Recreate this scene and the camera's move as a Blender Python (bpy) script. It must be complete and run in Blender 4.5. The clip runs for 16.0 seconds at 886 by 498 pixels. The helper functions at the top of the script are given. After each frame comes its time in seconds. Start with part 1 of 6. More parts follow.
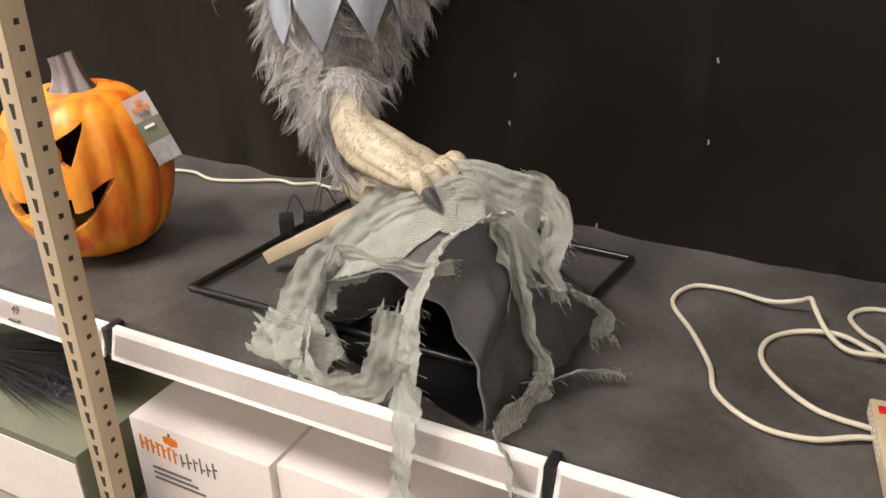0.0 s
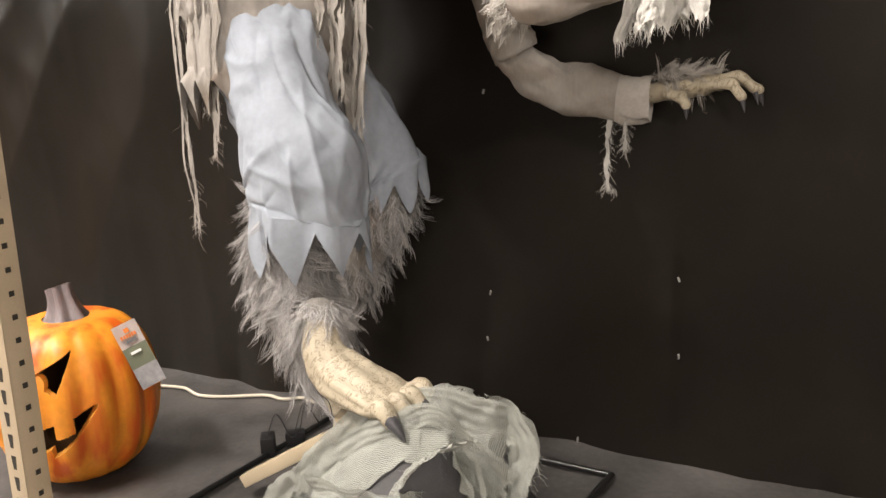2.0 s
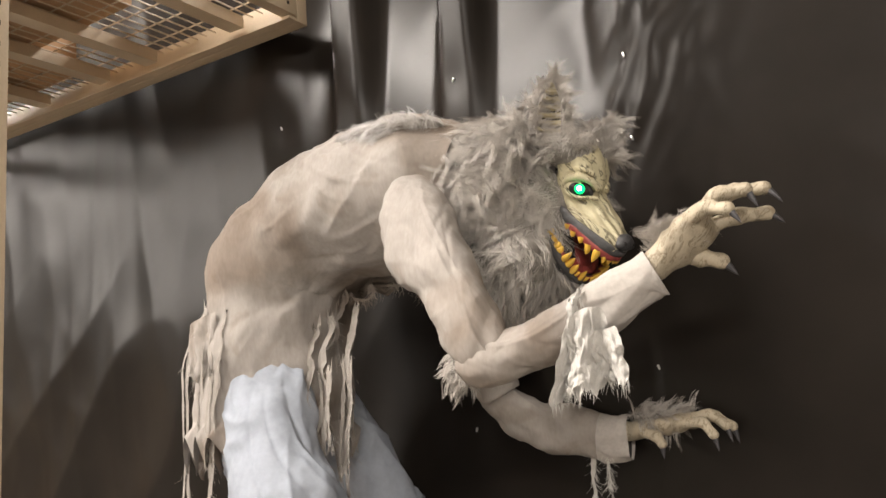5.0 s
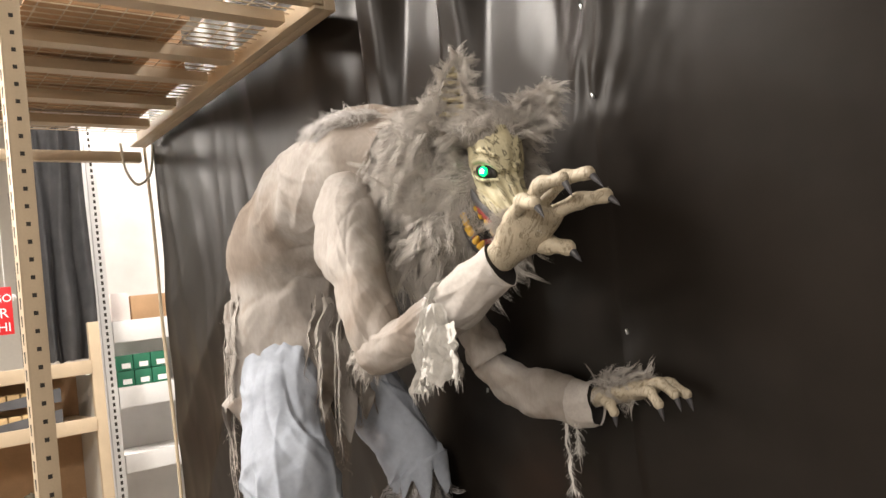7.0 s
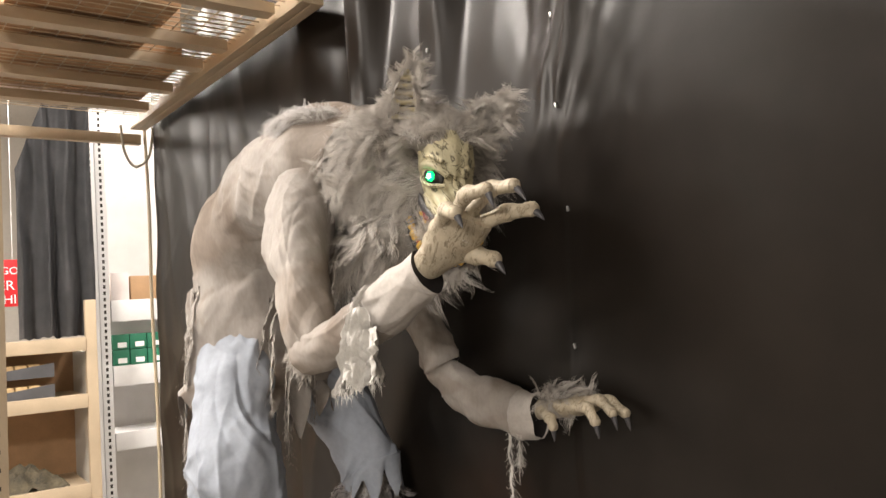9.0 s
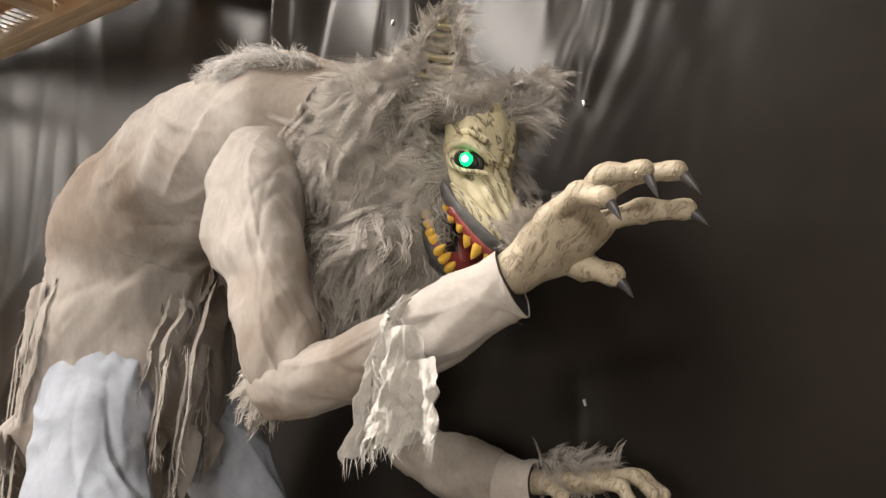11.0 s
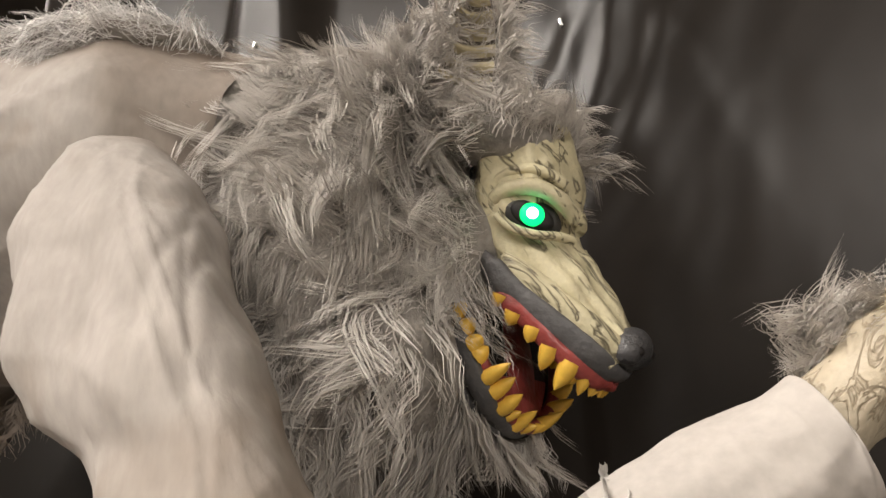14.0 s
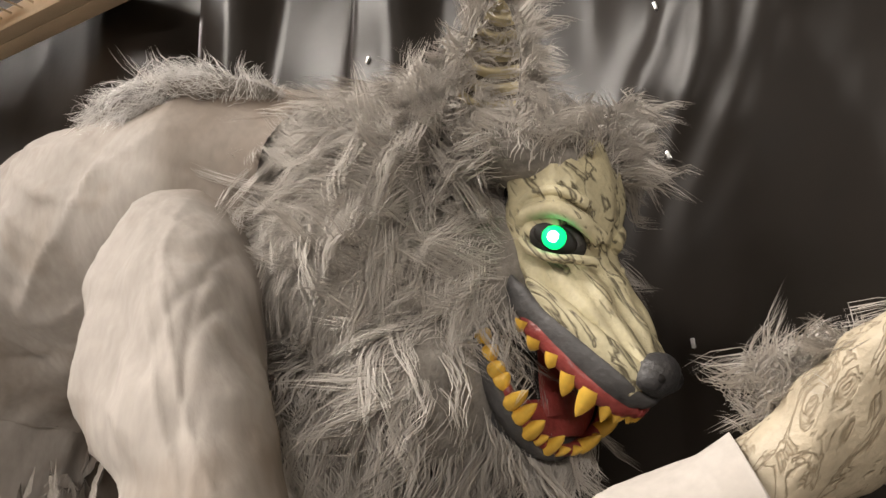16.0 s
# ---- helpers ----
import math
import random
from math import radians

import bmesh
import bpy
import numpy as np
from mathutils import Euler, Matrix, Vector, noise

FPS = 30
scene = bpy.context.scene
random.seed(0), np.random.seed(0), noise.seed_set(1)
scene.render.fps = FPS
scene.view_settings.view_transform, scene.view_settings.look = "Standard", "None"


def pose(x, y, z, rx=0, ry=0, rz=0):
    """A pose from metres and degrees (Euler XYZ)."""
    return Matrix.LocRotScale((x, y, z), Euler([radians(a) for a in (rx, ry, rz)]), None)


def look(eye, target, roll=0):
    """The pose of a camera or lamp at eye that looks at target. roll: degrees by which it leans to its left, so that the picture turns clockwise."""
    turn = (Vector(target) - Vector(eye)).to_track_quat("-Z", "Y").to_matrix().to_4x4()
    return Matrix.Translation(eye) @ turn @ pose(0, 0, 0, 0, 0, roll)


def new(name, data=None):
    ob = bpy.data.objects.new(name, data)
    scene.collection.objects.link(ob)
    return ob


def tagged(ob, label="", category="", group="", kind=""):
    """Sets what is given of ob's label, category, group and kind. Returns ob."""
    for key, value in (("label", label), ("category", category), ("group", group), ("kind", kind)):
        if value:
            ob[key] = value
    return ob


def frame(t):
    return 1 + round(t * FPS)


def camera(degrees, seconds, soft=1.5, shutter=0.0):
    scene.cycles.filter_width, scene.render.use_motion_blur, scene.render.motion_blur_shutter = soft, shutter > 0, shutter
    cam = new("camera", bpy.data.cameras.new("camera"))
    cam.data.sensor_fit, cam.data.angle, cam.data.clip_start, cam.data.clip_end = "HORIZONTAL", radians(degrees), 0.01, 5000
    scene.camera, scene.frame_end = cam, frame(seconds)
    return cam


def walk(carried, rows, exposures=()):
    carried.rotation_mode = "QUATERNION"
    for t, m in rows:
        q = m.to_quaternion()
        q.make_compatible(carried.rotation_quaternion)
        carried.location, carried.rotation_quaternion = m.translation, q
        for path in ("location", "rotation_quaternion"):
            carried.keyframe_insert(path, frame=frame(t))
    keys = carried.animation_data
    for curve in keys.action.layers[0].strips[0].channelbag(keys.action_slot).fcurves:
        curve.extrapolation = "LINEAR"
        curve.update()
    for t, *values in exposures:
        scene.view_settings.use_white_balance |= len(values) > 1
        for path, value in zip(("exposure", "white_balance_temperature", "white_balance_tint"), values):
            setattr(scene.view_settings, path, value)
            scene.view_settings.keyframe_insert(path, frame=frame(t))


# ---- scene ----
cam = camera(58.4, 16.0)
PATH = [
    (0, (-0.051, -0.009, 1.594), (-0.937, 1.548, 0.703), -0.7),
    (0.5, (-0.008, 0.018, 1.601), (-0.902, 1.574, 0.719), -1.2),
    (1, (0.025, 0.028, 1.632), (-0.894, 1.624, 0.852), -1.7),
    (1.5, (0.05, 0.022, 1.657), (-0.909, 1.666, 1.043), -2.1),
    (2, (0.06, 0.021, 1.694), (-0.927, 1.702, 1.247), -2.1),
    (2.5, (0.1, 0.03, 1.725), (-0.93, 1.728, 1.483), -2.0),
    (3, (0.132, 0.027, 1.751), (-0.93, 1.721, 1.714), -2.3),
    (3.5, (0.183, 0.017, 1.773), (-0.893, 1.698, 1.907), -2.7),
    (4, (0.226, 0.023, 1.797), (-0.858, 1.689, 2.02), -3.0),
    (4.5, (0.27, 0.03, 1.812), (-0.82, 1.683, 2.095), -3.5),
    (4.7, (0.285, 0.034, 1.81), (-0.811, 1.681, 2.106), -3.9),
    (6.8, (0.9, 0.511, 1.879), (-0.645, 1.771, 2.038), -7.7),
    (7, (0.986, 0.555, 1.888), (-0.623, 1.733, 2.042), -7.5),
    (7.5, (1.121, 0.681, 1.889), (-0.54, 1.787, 2.024), -6.6),
    (8, (1.16, 0.716, 1.9), (-0.496, 1.83, 2.033), -6.0),
    (8.5, (1.138, 0.724, 1.898), (-0.515, 1.84, 2.049), -5.2),
    (9, (1.084, 0.715, 1.889), (-0.558, 1.846, 2.04), -4.0),
    (9.2, (1.041, 0.7, 1.892), (-0.588, 1.852, 2.038), -3.5),
    (11.3, (0.266, 0.696, 1.874), (-0.919, 2.28, 2.167), 0.9),
    (11.5, (0.177, 0.752, 1.9), (-0.944, 2.375, 2.23), 0.7),
    (12, (-0.016, 0.861, 1.948), (-0.978, 2.567, 2.354), 0.3),
    (12.5, (-0.184, 0.939, 1.964), (-0.963, 2.716, 2.45), -1.2),
    (13, (-0.281, 0.985, 1.971), (-0.932, 2.798, 2.507), -2.1),
    (13.5, (-0.296, 1.011, 1.974), (-0.9, 2.835, 2.528), -2.9),
    (14, (-0.274, 0.994, 1.963), (-0.888, 2.824, 2.486), -2.6),
    (14.5, (-0.257, 0.982, 1.953), (-0.897, 2.801, 2.481), -2.1),
    (15, (-0.229, 0.969, 1.952), (-0.928, 2.755, 2.517), -1.7),
    (15.5, (-0.189, 0.985, 1.959), (-1.033, 2.709, 2.519), -1.7),
    (16, (-0.088, 1.053, 2.01), (-1.196, 2.652, 2.473), -1.6),
]
walk(cam, [(t, look(eye, target, roll)) for t, eye, target, roll in PATH], exposures=((0.0, 0.08), (1.0, 0.16), (3.0, 0.28), (4.5, 0.24), (7.0, 0.36), (9.2, 0.36), (11.5, 0.08), (14.0, -0.08), (16.0, -0.04)))

# ---- light ----
world = bpy.data.worlds.new("store_air")
scene.world = world
world.use_nodes = True
world.node_tree.nodes["Background"].inputs[0].default_value = (1.0, 0.93, 0.85, 1)
world.node_tree.nodes["Background"].inputs[1].default_value = 0.10
scene.view_settings.exposure = 0.0


def area_lamp(name, eye, target, sx, sy, watts, colour=(1.0, 0.915, 0.835)):
    data = bpy.data.lights.new(name, "AREA")
    data.shape, data.size, data.size_y = "RECTANGLE", sx, sy
    data.energy, data.color = watts, colour
    ob = new(name, data)
    ob.matrix_world = look(eye, target)
    return ob


area_lamp("aisle_lamp", (-2.5, -0.7, 5.2), (-2.0, 0.3, 0.0), 2.2, 0.35, 280)
area_lamp("aisle_lamp", (-2.6, -1.5, 5.2), (-2.4, 2.0, 1.4), 2.2, 0.3, 70)
# Unseen lamp added to put sheen on the vinyl left of the figure.
area_lamp("front_fill_lamp", (-10.6, -6.4, 5.2), (-3.0, 2.0, 1.6), 6.0, 1.0, 460)
area_lamp("back_aisle_lamp", (-2.2, 3.6, 5.2), (-2.2, 3.4, 0.0), 5.0, 0.35, 240)
area_lamp("far_aisle_lamp", (-7.2, 1.2, 5.2), (-6.6, 1.4, 0.0), 0.5, 5.0, 340)
# Added fill for the figure, set clear of the vinyl's reflections.
area_lamp("right_fill_lamp", (3.9, -5.6, 5.0), (-0.6, 1.8, 1.8), 2.6, 0.35, 265)

# ---- materials ----


def material(name, base, rough=0.6, dark=0.75, scale=8.0, fine=120.0, bump=0.15, metal=0.0, detail=4.0, island=0.0, obj=0.0, spec=0.5, stretch=(1, 1, 1), depth=0.01, crease=0.0, crease_scale=6.0, crease_stretch=(1, 1, 0.45)):
    """A surface whose colour varies at two scales, with fine relief."""
    m = bpy.data.materials.new(name)
    m.use_nodes = True
    nt = m.node_tree
    n, l = nt.nodes, nt.links
    b = n["Principled BSDF"]
    b.inputs["Roughness"].default_value, b.inputs["Metallic"].default_value = rough, metal
    b.inputs["Specular IOR Level"].default_value = spec
    tc = n.new("ShaderNodeTexCoord")
    mp = n.new("ShaderNodeMapping")
    mp.inputs["Scale"].default_value = stretch
    l.new(tc.outputs["Object"], mp.inputs[0])
    big, small = n.new("ShaderNodeTexNoise"), n.new("ShaderNodeTexNoise")
    big.inputs["Scale"].default_value, big.inputs["Detail"].default_value = scale, detail
    small.inputs["Scale"].default_value, small.inputs["Detail"].default_value = fine, 3
    l.new(mp.outputs[0], big.inputs["Vector"])
    l.new(mp.outputs[0], small.inputs["Vector"])
    add = n.new("ShaderNodeMath")
    add.operation = "ADD"
    half = n.new("ShaderNodeMath")
    half.operation, half.inputs[1].default_value = "MULTIPLY", 0.45
    l.new(small.outputs[0], half.inputs[0])
    l.new(big.outputs[0], add.inputs[0])
    l.new(half.outputs[0], add.inputs[1])
    ramp = n.new("ShaderNodeValToRGB")
    ramp.color_ramp.elements[0].position, ramp.color_ramp.elements[1].position = 0.45, 0.98
    ramp.color_ramp.elements[0].color = (*[c * dark for c in base], 1)
    ramp.color_ramp.elements[1].color = (*[min(1, c * (2 - dark)) for c in base], 1)
    l.new(add.outputs[0], ramp.inputs[0])
    out = ramp.outputs[0]
    if island or obj:
        src = n.new("ShaderNodeNewGeometry").outputs["Random Per Island"] if island else n.new("ShaderNodeObjectInfo").outputs["Random"]
        k = island or obj
        mr = n.new("ShaderNodeMapRange")
        mr.inputs["To Min"].default_value, mr.inputs["To Max"].default_value = 1 - k, 1 + k
        l.new(src, mr.inputs[0])
        hsv = n.new("ShaderNodeHueSaturation")
        l.new(mr.outputs[0], hsv.inputs["Value"])
        l.new(out, hsv.inputs["Color"])
        out = hsv.outputs[0]
    l.new(out, b.inputs["Base Color"])
    if bump:
        bp = n.new("ShaderNodeBump")
        bp.inputs["Strength"].default_value, bp.inputs["Distance"].default_value = bump, depth
        l.new(add.outputs[0], bp.inputs["Height"])
        l.new(bp.outputs[0], b.inputs["Normal"])
    if crease:
        mc, rn, cb = n.new("ShaderNodeMapping"), n.new("ShaderNodeTexNoise"), n.new("ShaderNodeBump")
        mc.inputs["Scale"].default_value, mc.inputs["Rotation"].default_value = crease_stretch, (0.2, 0.35, 0.1)
        rn.noise_type = "RIDGED_MULTIFRACTAL"
        rn.inputs["Scale"].default_value, rn.inputs["Detail"].default_value = crease_scale, 2.5
        rn.inputs["Distortion"].default_value = 0.5
        cb.inputs["Strength"].default_value, cb.inputs["Distance"].default_value = crease, 0.02
        l.new(tc.outputs["Object"], mc.inputs[0])
        l.new(mc.outputs[0], rn.inputs["Vector"])
        l.new(rn.outputs[0], cb.inputs["Height"])
        if bump:
            l.new(bp.outputs[0], cb.inputs["Normal"])
        l.new(cb.outputs[0], b.inputs["Normal"])
    return m


def glow(name, colour, strength):
    m = bpy.data.materials.new(name)
    m.use_nodes = True
    b = m.node_tree.nodes["Principled BSDF"]
    b.inputs["Base Color"].default_value = (*colour, 1)
    b.inputs["Emission Color"].default_value = (*colour, 1)
    b.inputs["Emission Strength"].default_value = strength
    return m


def woven(name, base, gap, threads=2100.0):
    """Loose gauze: threads with gaps between them."""
    m = material(name, base, 0.9, 0.8, 14, 260, 0.4)
    nt = m.node_tree
    n, l = nt.nodes, nt.links
    tc = n.new("ShaderNodeTexCoord")
    waves = []
    for axis in "XYZ":
        w = n.new("ShaderNodeTexWave")
        w.bands_direction = axis
        w.inputs["Scale"].default_value, w.inputs["Distortion"].default_value = threads / 20, 2.5
        w.inputs["Detail"].default_value = 2
        l.new(tc.outputs["Object"], w.inputs["Vector"])
        waves.append(w)
    mx = n.new("ShaderNodeMath")
    mx.operation = "MULTIPLY"
    l.new(waves[0].outputs["Fac"], mx.inputs[0])
    l.new(waves[2].outputs["Fac"], mx.inputs[1])
    big = n.new("ShaderNodeTexNoise")
    big.inputs["Scale"].default_value = 25
    l.new(tc.outputs["Object"], big.inputs["Vector"])
    ad = n.new("ShaderNodeMath")
    ad.operation = "MULTIPLY"
    l.new(mx.outputs[0], ad.inputs[0])
    l.new(big.outputs[0], ad.inputs[1])
    mr = n.new("ShaderNodeMapRange")
    mr.inputs["From Min"].default_value, mr.inputs["From Max"].default_value = 0.07, 0.24
    mr.inputs["To Min"].default_value, mr.inputs["To Max"].default_value = 0.0, gap
    l.new(ad.outputs[0], mr.inputs[0])
    clear, mix = n.new("ShaderNodeBsdfTransparent"), n.new("ShaderNodeMixShader")
    l.new(mr.outputs[0], mix.inputs[0])
    l.new(n["Principled BSDF"].outputs[0], mix.inputs[1])
    l.new(clear.outputs[0], mix.inputs[2])
    l.new(mix.outputs[0], n["Material Output"].inputs[0])
    return m


def streaked(name, base, line, scale=16.0, cover=0.5, rough=0.5, edge=0.08, turn=-0.63, long=4.0):
    """Moulded latex with dark paint rubbed into its wrinkles."""
    m = material(name, base, rough, 0.8, 20, 200, 0.3)
    nt = m.node_tree
    n, l = nt.nodes, nt.links
    b = n["Principled BSDF"]
    base_out = b.inputs["Base Color"].links[0].from_socket
    tc = n.new("ShaderNodeTexCoord")
    mp = n.new("ShaderNodeMapping")
    mp.vector_type = "TEXTURE"
    mp.inputs["Rotation"].default_value = (0, turn, 0)
    mp.inputs["Scale"].default_value = (1, 1, long)
    l.new(tc.outputs["Object"], mp.inputs[0])
    w = n.new("ShaderNodeTexNoise")
    w.inputs["Scale"].default_value, w.inputs["Detail"].default_value, w.inputs["Distortion"].default_value = scale, 3, 1.6
    l.new(mp.outputs[0], w.inputs["Vector"])
    r = n.new("ShaderNodeValToRGB")
    e = r.color_ramp.elements
    e[0].position, e[0].color = cover - edge, (0, 0, 0, 1)
    e[1].position, e[1].color = cover + edge, (0, 0, 0, 1)
    mid = r.color_ramp.elements.new(cover)
    mid.color = (1, 1, 1, 1)
    l.new(w.outputs[0], r.inputs[0])
    mix = n.new("ShaderNodeMix")
    mix.data_type = "RGBA"
    mix.inputs["B"].default_value = (*line, 1)
    l.new(r.outputs[0], mix.inputs["Factor"])
    l.new(base_out, mix.inputs["A"])
    l.new(mix.outputs["Result"], b.inputs["Base Color"])
    bp = n.new("ShaderNodeBump")
    bp.invert = True
    bp.inputs["Strength"].default_value, bp.inputs["Distance"].default_value = 0.45, 0.003
    l.new(r.outputs[0], bp.inputs["Height"])
    l.new(b.inputs["Normal"].links[0].from_socket, bp.inputs["Normal"])
    l.new(bp.outputs[0], b.inputs["Normal"])
    return m


M = {
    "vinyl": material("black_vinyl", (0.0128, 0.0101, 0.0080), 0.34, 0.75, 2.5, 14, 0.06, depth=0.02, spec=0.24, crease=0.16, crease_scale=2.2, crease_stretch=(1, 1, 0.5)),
    # Paler than the hung vinyl, for its dust and for light from above.
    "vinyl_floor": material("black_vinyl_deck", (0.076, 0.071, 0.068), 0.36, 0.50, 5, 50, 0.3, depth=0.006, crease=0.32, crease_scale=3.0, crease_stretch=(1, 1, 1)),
    "beige_steel": material("beige_steel", (0.50, 0.40, 0.28), 0.42, 0.9, 6, 150, 0.05),
    "white_steel": material("white_steel", (0.72, 0.72, 0.72), 0.4, 0.92, 5, 150, 0.04),
    "hole": material("punched_hole", (0.03, 0.025, 0.02), 0.8),
    "rail": material("white_plastic", (0.84, 0.83, 0.82), 0.35, 0.95, 4, 60, 0.02),
    "card": material("white_card", (0.72, 0.66, 0.64), 0.6, 0.92, 5, 90, 0.05),
    "kraft": material("brown_card", (0.42, 0.26, 0.14), 0.75, 0.85, 6, 120, 0.08),
    "green_card": material("olive_card", (0.14, 0.15, 0.10), 0.6, 0.85, 6, 120, 0.05),
    "camo": material("camouflage_cloth", (0.075, 0.062, 0.038), 0.8, 0.3, 14, 90, 0.3),
    "green_box": material("green_card_box", (0.02, 0.16, 0.09), 0.5, 0.85, 6, 120, 0.03),
    "orange_ink": material("orange_ink", (0.75, 0.20, 0.02), 0.5, 0.95),
    "grey_ink": material("grey_ink", (0.12, 0.12, 0.13), 0.5, 0.95),
    "red_sign": material("red_sign", (0.60, 0.01, 0.015), 0.5, 0.95),
    "white_ink": material("white_ink", (0.85, 0.85, 0.85), 0.5, 0.95),
    "cord": material("cream_cord", (0.58, 0.53, 0.43), 0.45, 0.88, 12, 150, 0.05),
    "strip": material("beige_plastic", (0.52, 0.43, 0.30), 0.4, 0.9, 10, 150, 0.04),
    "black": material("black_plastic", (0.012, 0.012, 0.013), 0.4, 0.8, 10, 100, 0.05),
    "tube": material("black_steel_tube", (0.010, 0.010, 0.010), 0.3, 0.8, 10, 100, 0.05),
    "tent": material("charcoal_cloth", (0.125, 0.120, 0.125), 0.5, 0.8, 8, 300, 0.25, crease=0.9, crease_scale=4.0, crease_stretch=(1, 0.6, 1)),
    "gauze": woven("grey_green_gauze", (0.37, 0.38, 0.348), 0.85, 2300.0),
    "rag": woven("pale_gauze", (0.55, 0.535, 0.505), 0.16, 7000.0),
    "tail": woven("greige_gauze", (0.36, 0.33, 0.30), 0.45, 6000.0),
    "pale_cuff": material("pale_cuff_cloth", (0.46, 0.43, 0.40), 0.9, 0.8, 4.0, 110, 0.3, depth=0.004, crease=0.7, crease_scale=7.0),
    "shirt": material("greige_cloth", (0.365, 0.337, 0.311), 0.9, 0.80, 3.0, 110, 0.3, stretch=(1, 1, 0.4), detail=3, depth=0.005, crease=0.40, crease_scale=8.0, crease_stretch=(1, 1, 0.55)),
    "pants": material("pale_blue_cloth", (0.345, 0.38, 0.44), 0.8, 0.84, 5, 60, 0.2, detail=5, depth=0.005, crease=0.9, crease_scale=6.0, crease_stretch=(1, 1, 0.7)),
    "fur": material("grey_fur", (0.52, 0.49, 0.455), 0.8, 0.86, 9, 60, 0.0, island=0.10, spec=0.1),
    # Near-white for a pale tuft, raised further as if lit from overhead.
    "pale_lit_fur": material("pale_lit_grey_fur", (0.80, 0.79, 0.78), 0.8, 0.84, 9, 60, 0.0, island=0.15, spec=0.1),
    # Tinted cooler than the mane fur to carry the cooler light on the legs.
    "leg_fur": material("cool_lit_grey_fur", (0.43, 0.415, 0.41), 0.8, 0.76, 9, 60, 0.0, island=0.35, spec=0.2),
    "under": material("fur_backing", (0.26, 0.243, 0.222), 0.9, 0.6, 30, 200, 0.5),
    "skin": streaked("painted_latex", (0.50, 0.435, 0.325), (0.27, 0.22, 0.15), 60, 0.42, 0.5, 0.05, 0.5, 3.0),
    "mask": streaked("yellow_latex", (0.57, 0.52, 0.345), (0.10, 0.085, 0.055), 42, 0.42, 0.45, 0.06),
    "mask_plain": material("pale_latex", (0.50, 0.44, 0.29), 0.5, 0.75, 30, 180, 0.3),
    "groove": material("dark_rubbed_latex", (0.10, 0.085, 0.065), 0.6, 0.7, 40, 180, 0.3),
    "lid": material("black_lid_latex", (0.030, 0.028, 0.026), 0.5, 0.7, 40, 180, 0.3),
    "nose": material("grey_nose_latex", (0.055, 0.054, 0.056), 0.38, 0.7, 40, 260, 0.4),
    "lip": material("grey_latex", (0.085, 0.083, 0.085), 0.5, 0.7, 40, 200, 0.3),
    "mouth": material("dark_hollow", (0.010, 0.008, 0.008), 0.6),
    "gum": material("red_gum", (0.27, 0.05, 0.045), 0.35, 0.6, 40, 150, 0.3),
    "tooth": material("yellow_tooth", (0.80, 0.50, 0.075), 0.35, 0.85, 60, 200, 0.05),
    "claw": material("grey_claw", (0.07, 0.068, 0.075), 0.35, 0.7, 60, 200, 0.1),
    "eye": glow("lit_eye", (0.0, 0.52, 0.11), 3.4),
    "eye_core": glow("lit_eye_core", (0.45, 1.0, 0.72), 16.0),
    "shell": material("store_paint", (0.56, 0.53, 0.48), 0.8, 0.92, 1, 20, 0.02),
    "concrete": material("sealed_concrete", (0.27, 0.25, 0.225), 0.4, 0.8, 2, 40, 0.05),
    "drape": material("grey_drape", (0.080, 0.080, 0.085), 0.8, 0.75, 8, 200, 0.2),
    "loaf": material("tan_block", (0.52, 0.36, 0.18), 0.8, 0.8, 30, 120, 0.2),
    "staple": material("bright_staple", (0.75, 0.75, 0.75), 0.3, 0.95, metal=0.8),
    "stem": material("grey_purple_stem", (0.22, 0.19, 0.20), 0.4, 0.6, 25, 120, 0.2, stretch=(1, 1, 0.2)),
    "purple": material("purple_bristle", (0.16, 0.13, 0.24), 0.7, 0.7, island=0.4),
}


def pumpkin_skin():
    m = material("orange_pumpkin", (0.82, 0.295, 0.024), 0.42, 0.8, 7, 60, 0.1)
    nt = m.node_tree
    n, l = nt.nodes, nt.links
    b = n["Principled BSDF"]
    base = b.inputs["Base Color"].links[0].from_socket
    tc = n.new("ShaderNodeTexCoord")
    mp = n.new("ShaderNodeMapping")
    mp.inputs["Scale"].default_value = (1, 1, 0.12)
    l.new(tc.outputs["Object"], mp.inputs[0])
    w = n.new("ShaderNodeTexNoise")
    w.inputs["Scale"].default_value, w.inputs["Detail"].default_value = 15, 3
    l.new(mp.outputs[0], w.inputs["Vector"])
    r = n.new("ShaderNodeValToRGB")
    r.color_ramp.elements[0].position, r.color_ramp.elements[0].color = 0.52, (0, 0, 0, 1)
    r.color_ramp.elements[1].position, r.color_ramp.elements[1].color = 0.66, (1, 1, 1, 1)
    l.new(w.outputs[0], r.inputs[0])
    mix = n.new("ShaderNodeMix")
    mix.data_type = "RGBA"
    mix.inputs["B"].default_value = (0.68, 0.115, 0.008, 1)
    l.new(r.outputs[0], mix.inputs["Factor"])
    l.new(base, mix.inputs["A"])
    l.new(mix.outputs["Result"], b.inputs["Base Color"])
    return m


M["pumpkin"] = pumpkin_skin()
M["flesh"] = material("yellow_pumpkin_rim", (0.85, 0.42, 0.08), 0.5, 0.9)
# Dark brown stands in for the shade inside the carved shell.
M["shade"] = material("shaded_pumpkin_inside", (0.10, 0.045, 0.015), 0.7, 0.8)

# ---- building helpers ----
RACK = pose(-0.6, 0, 0, 0, 0, 3.2)


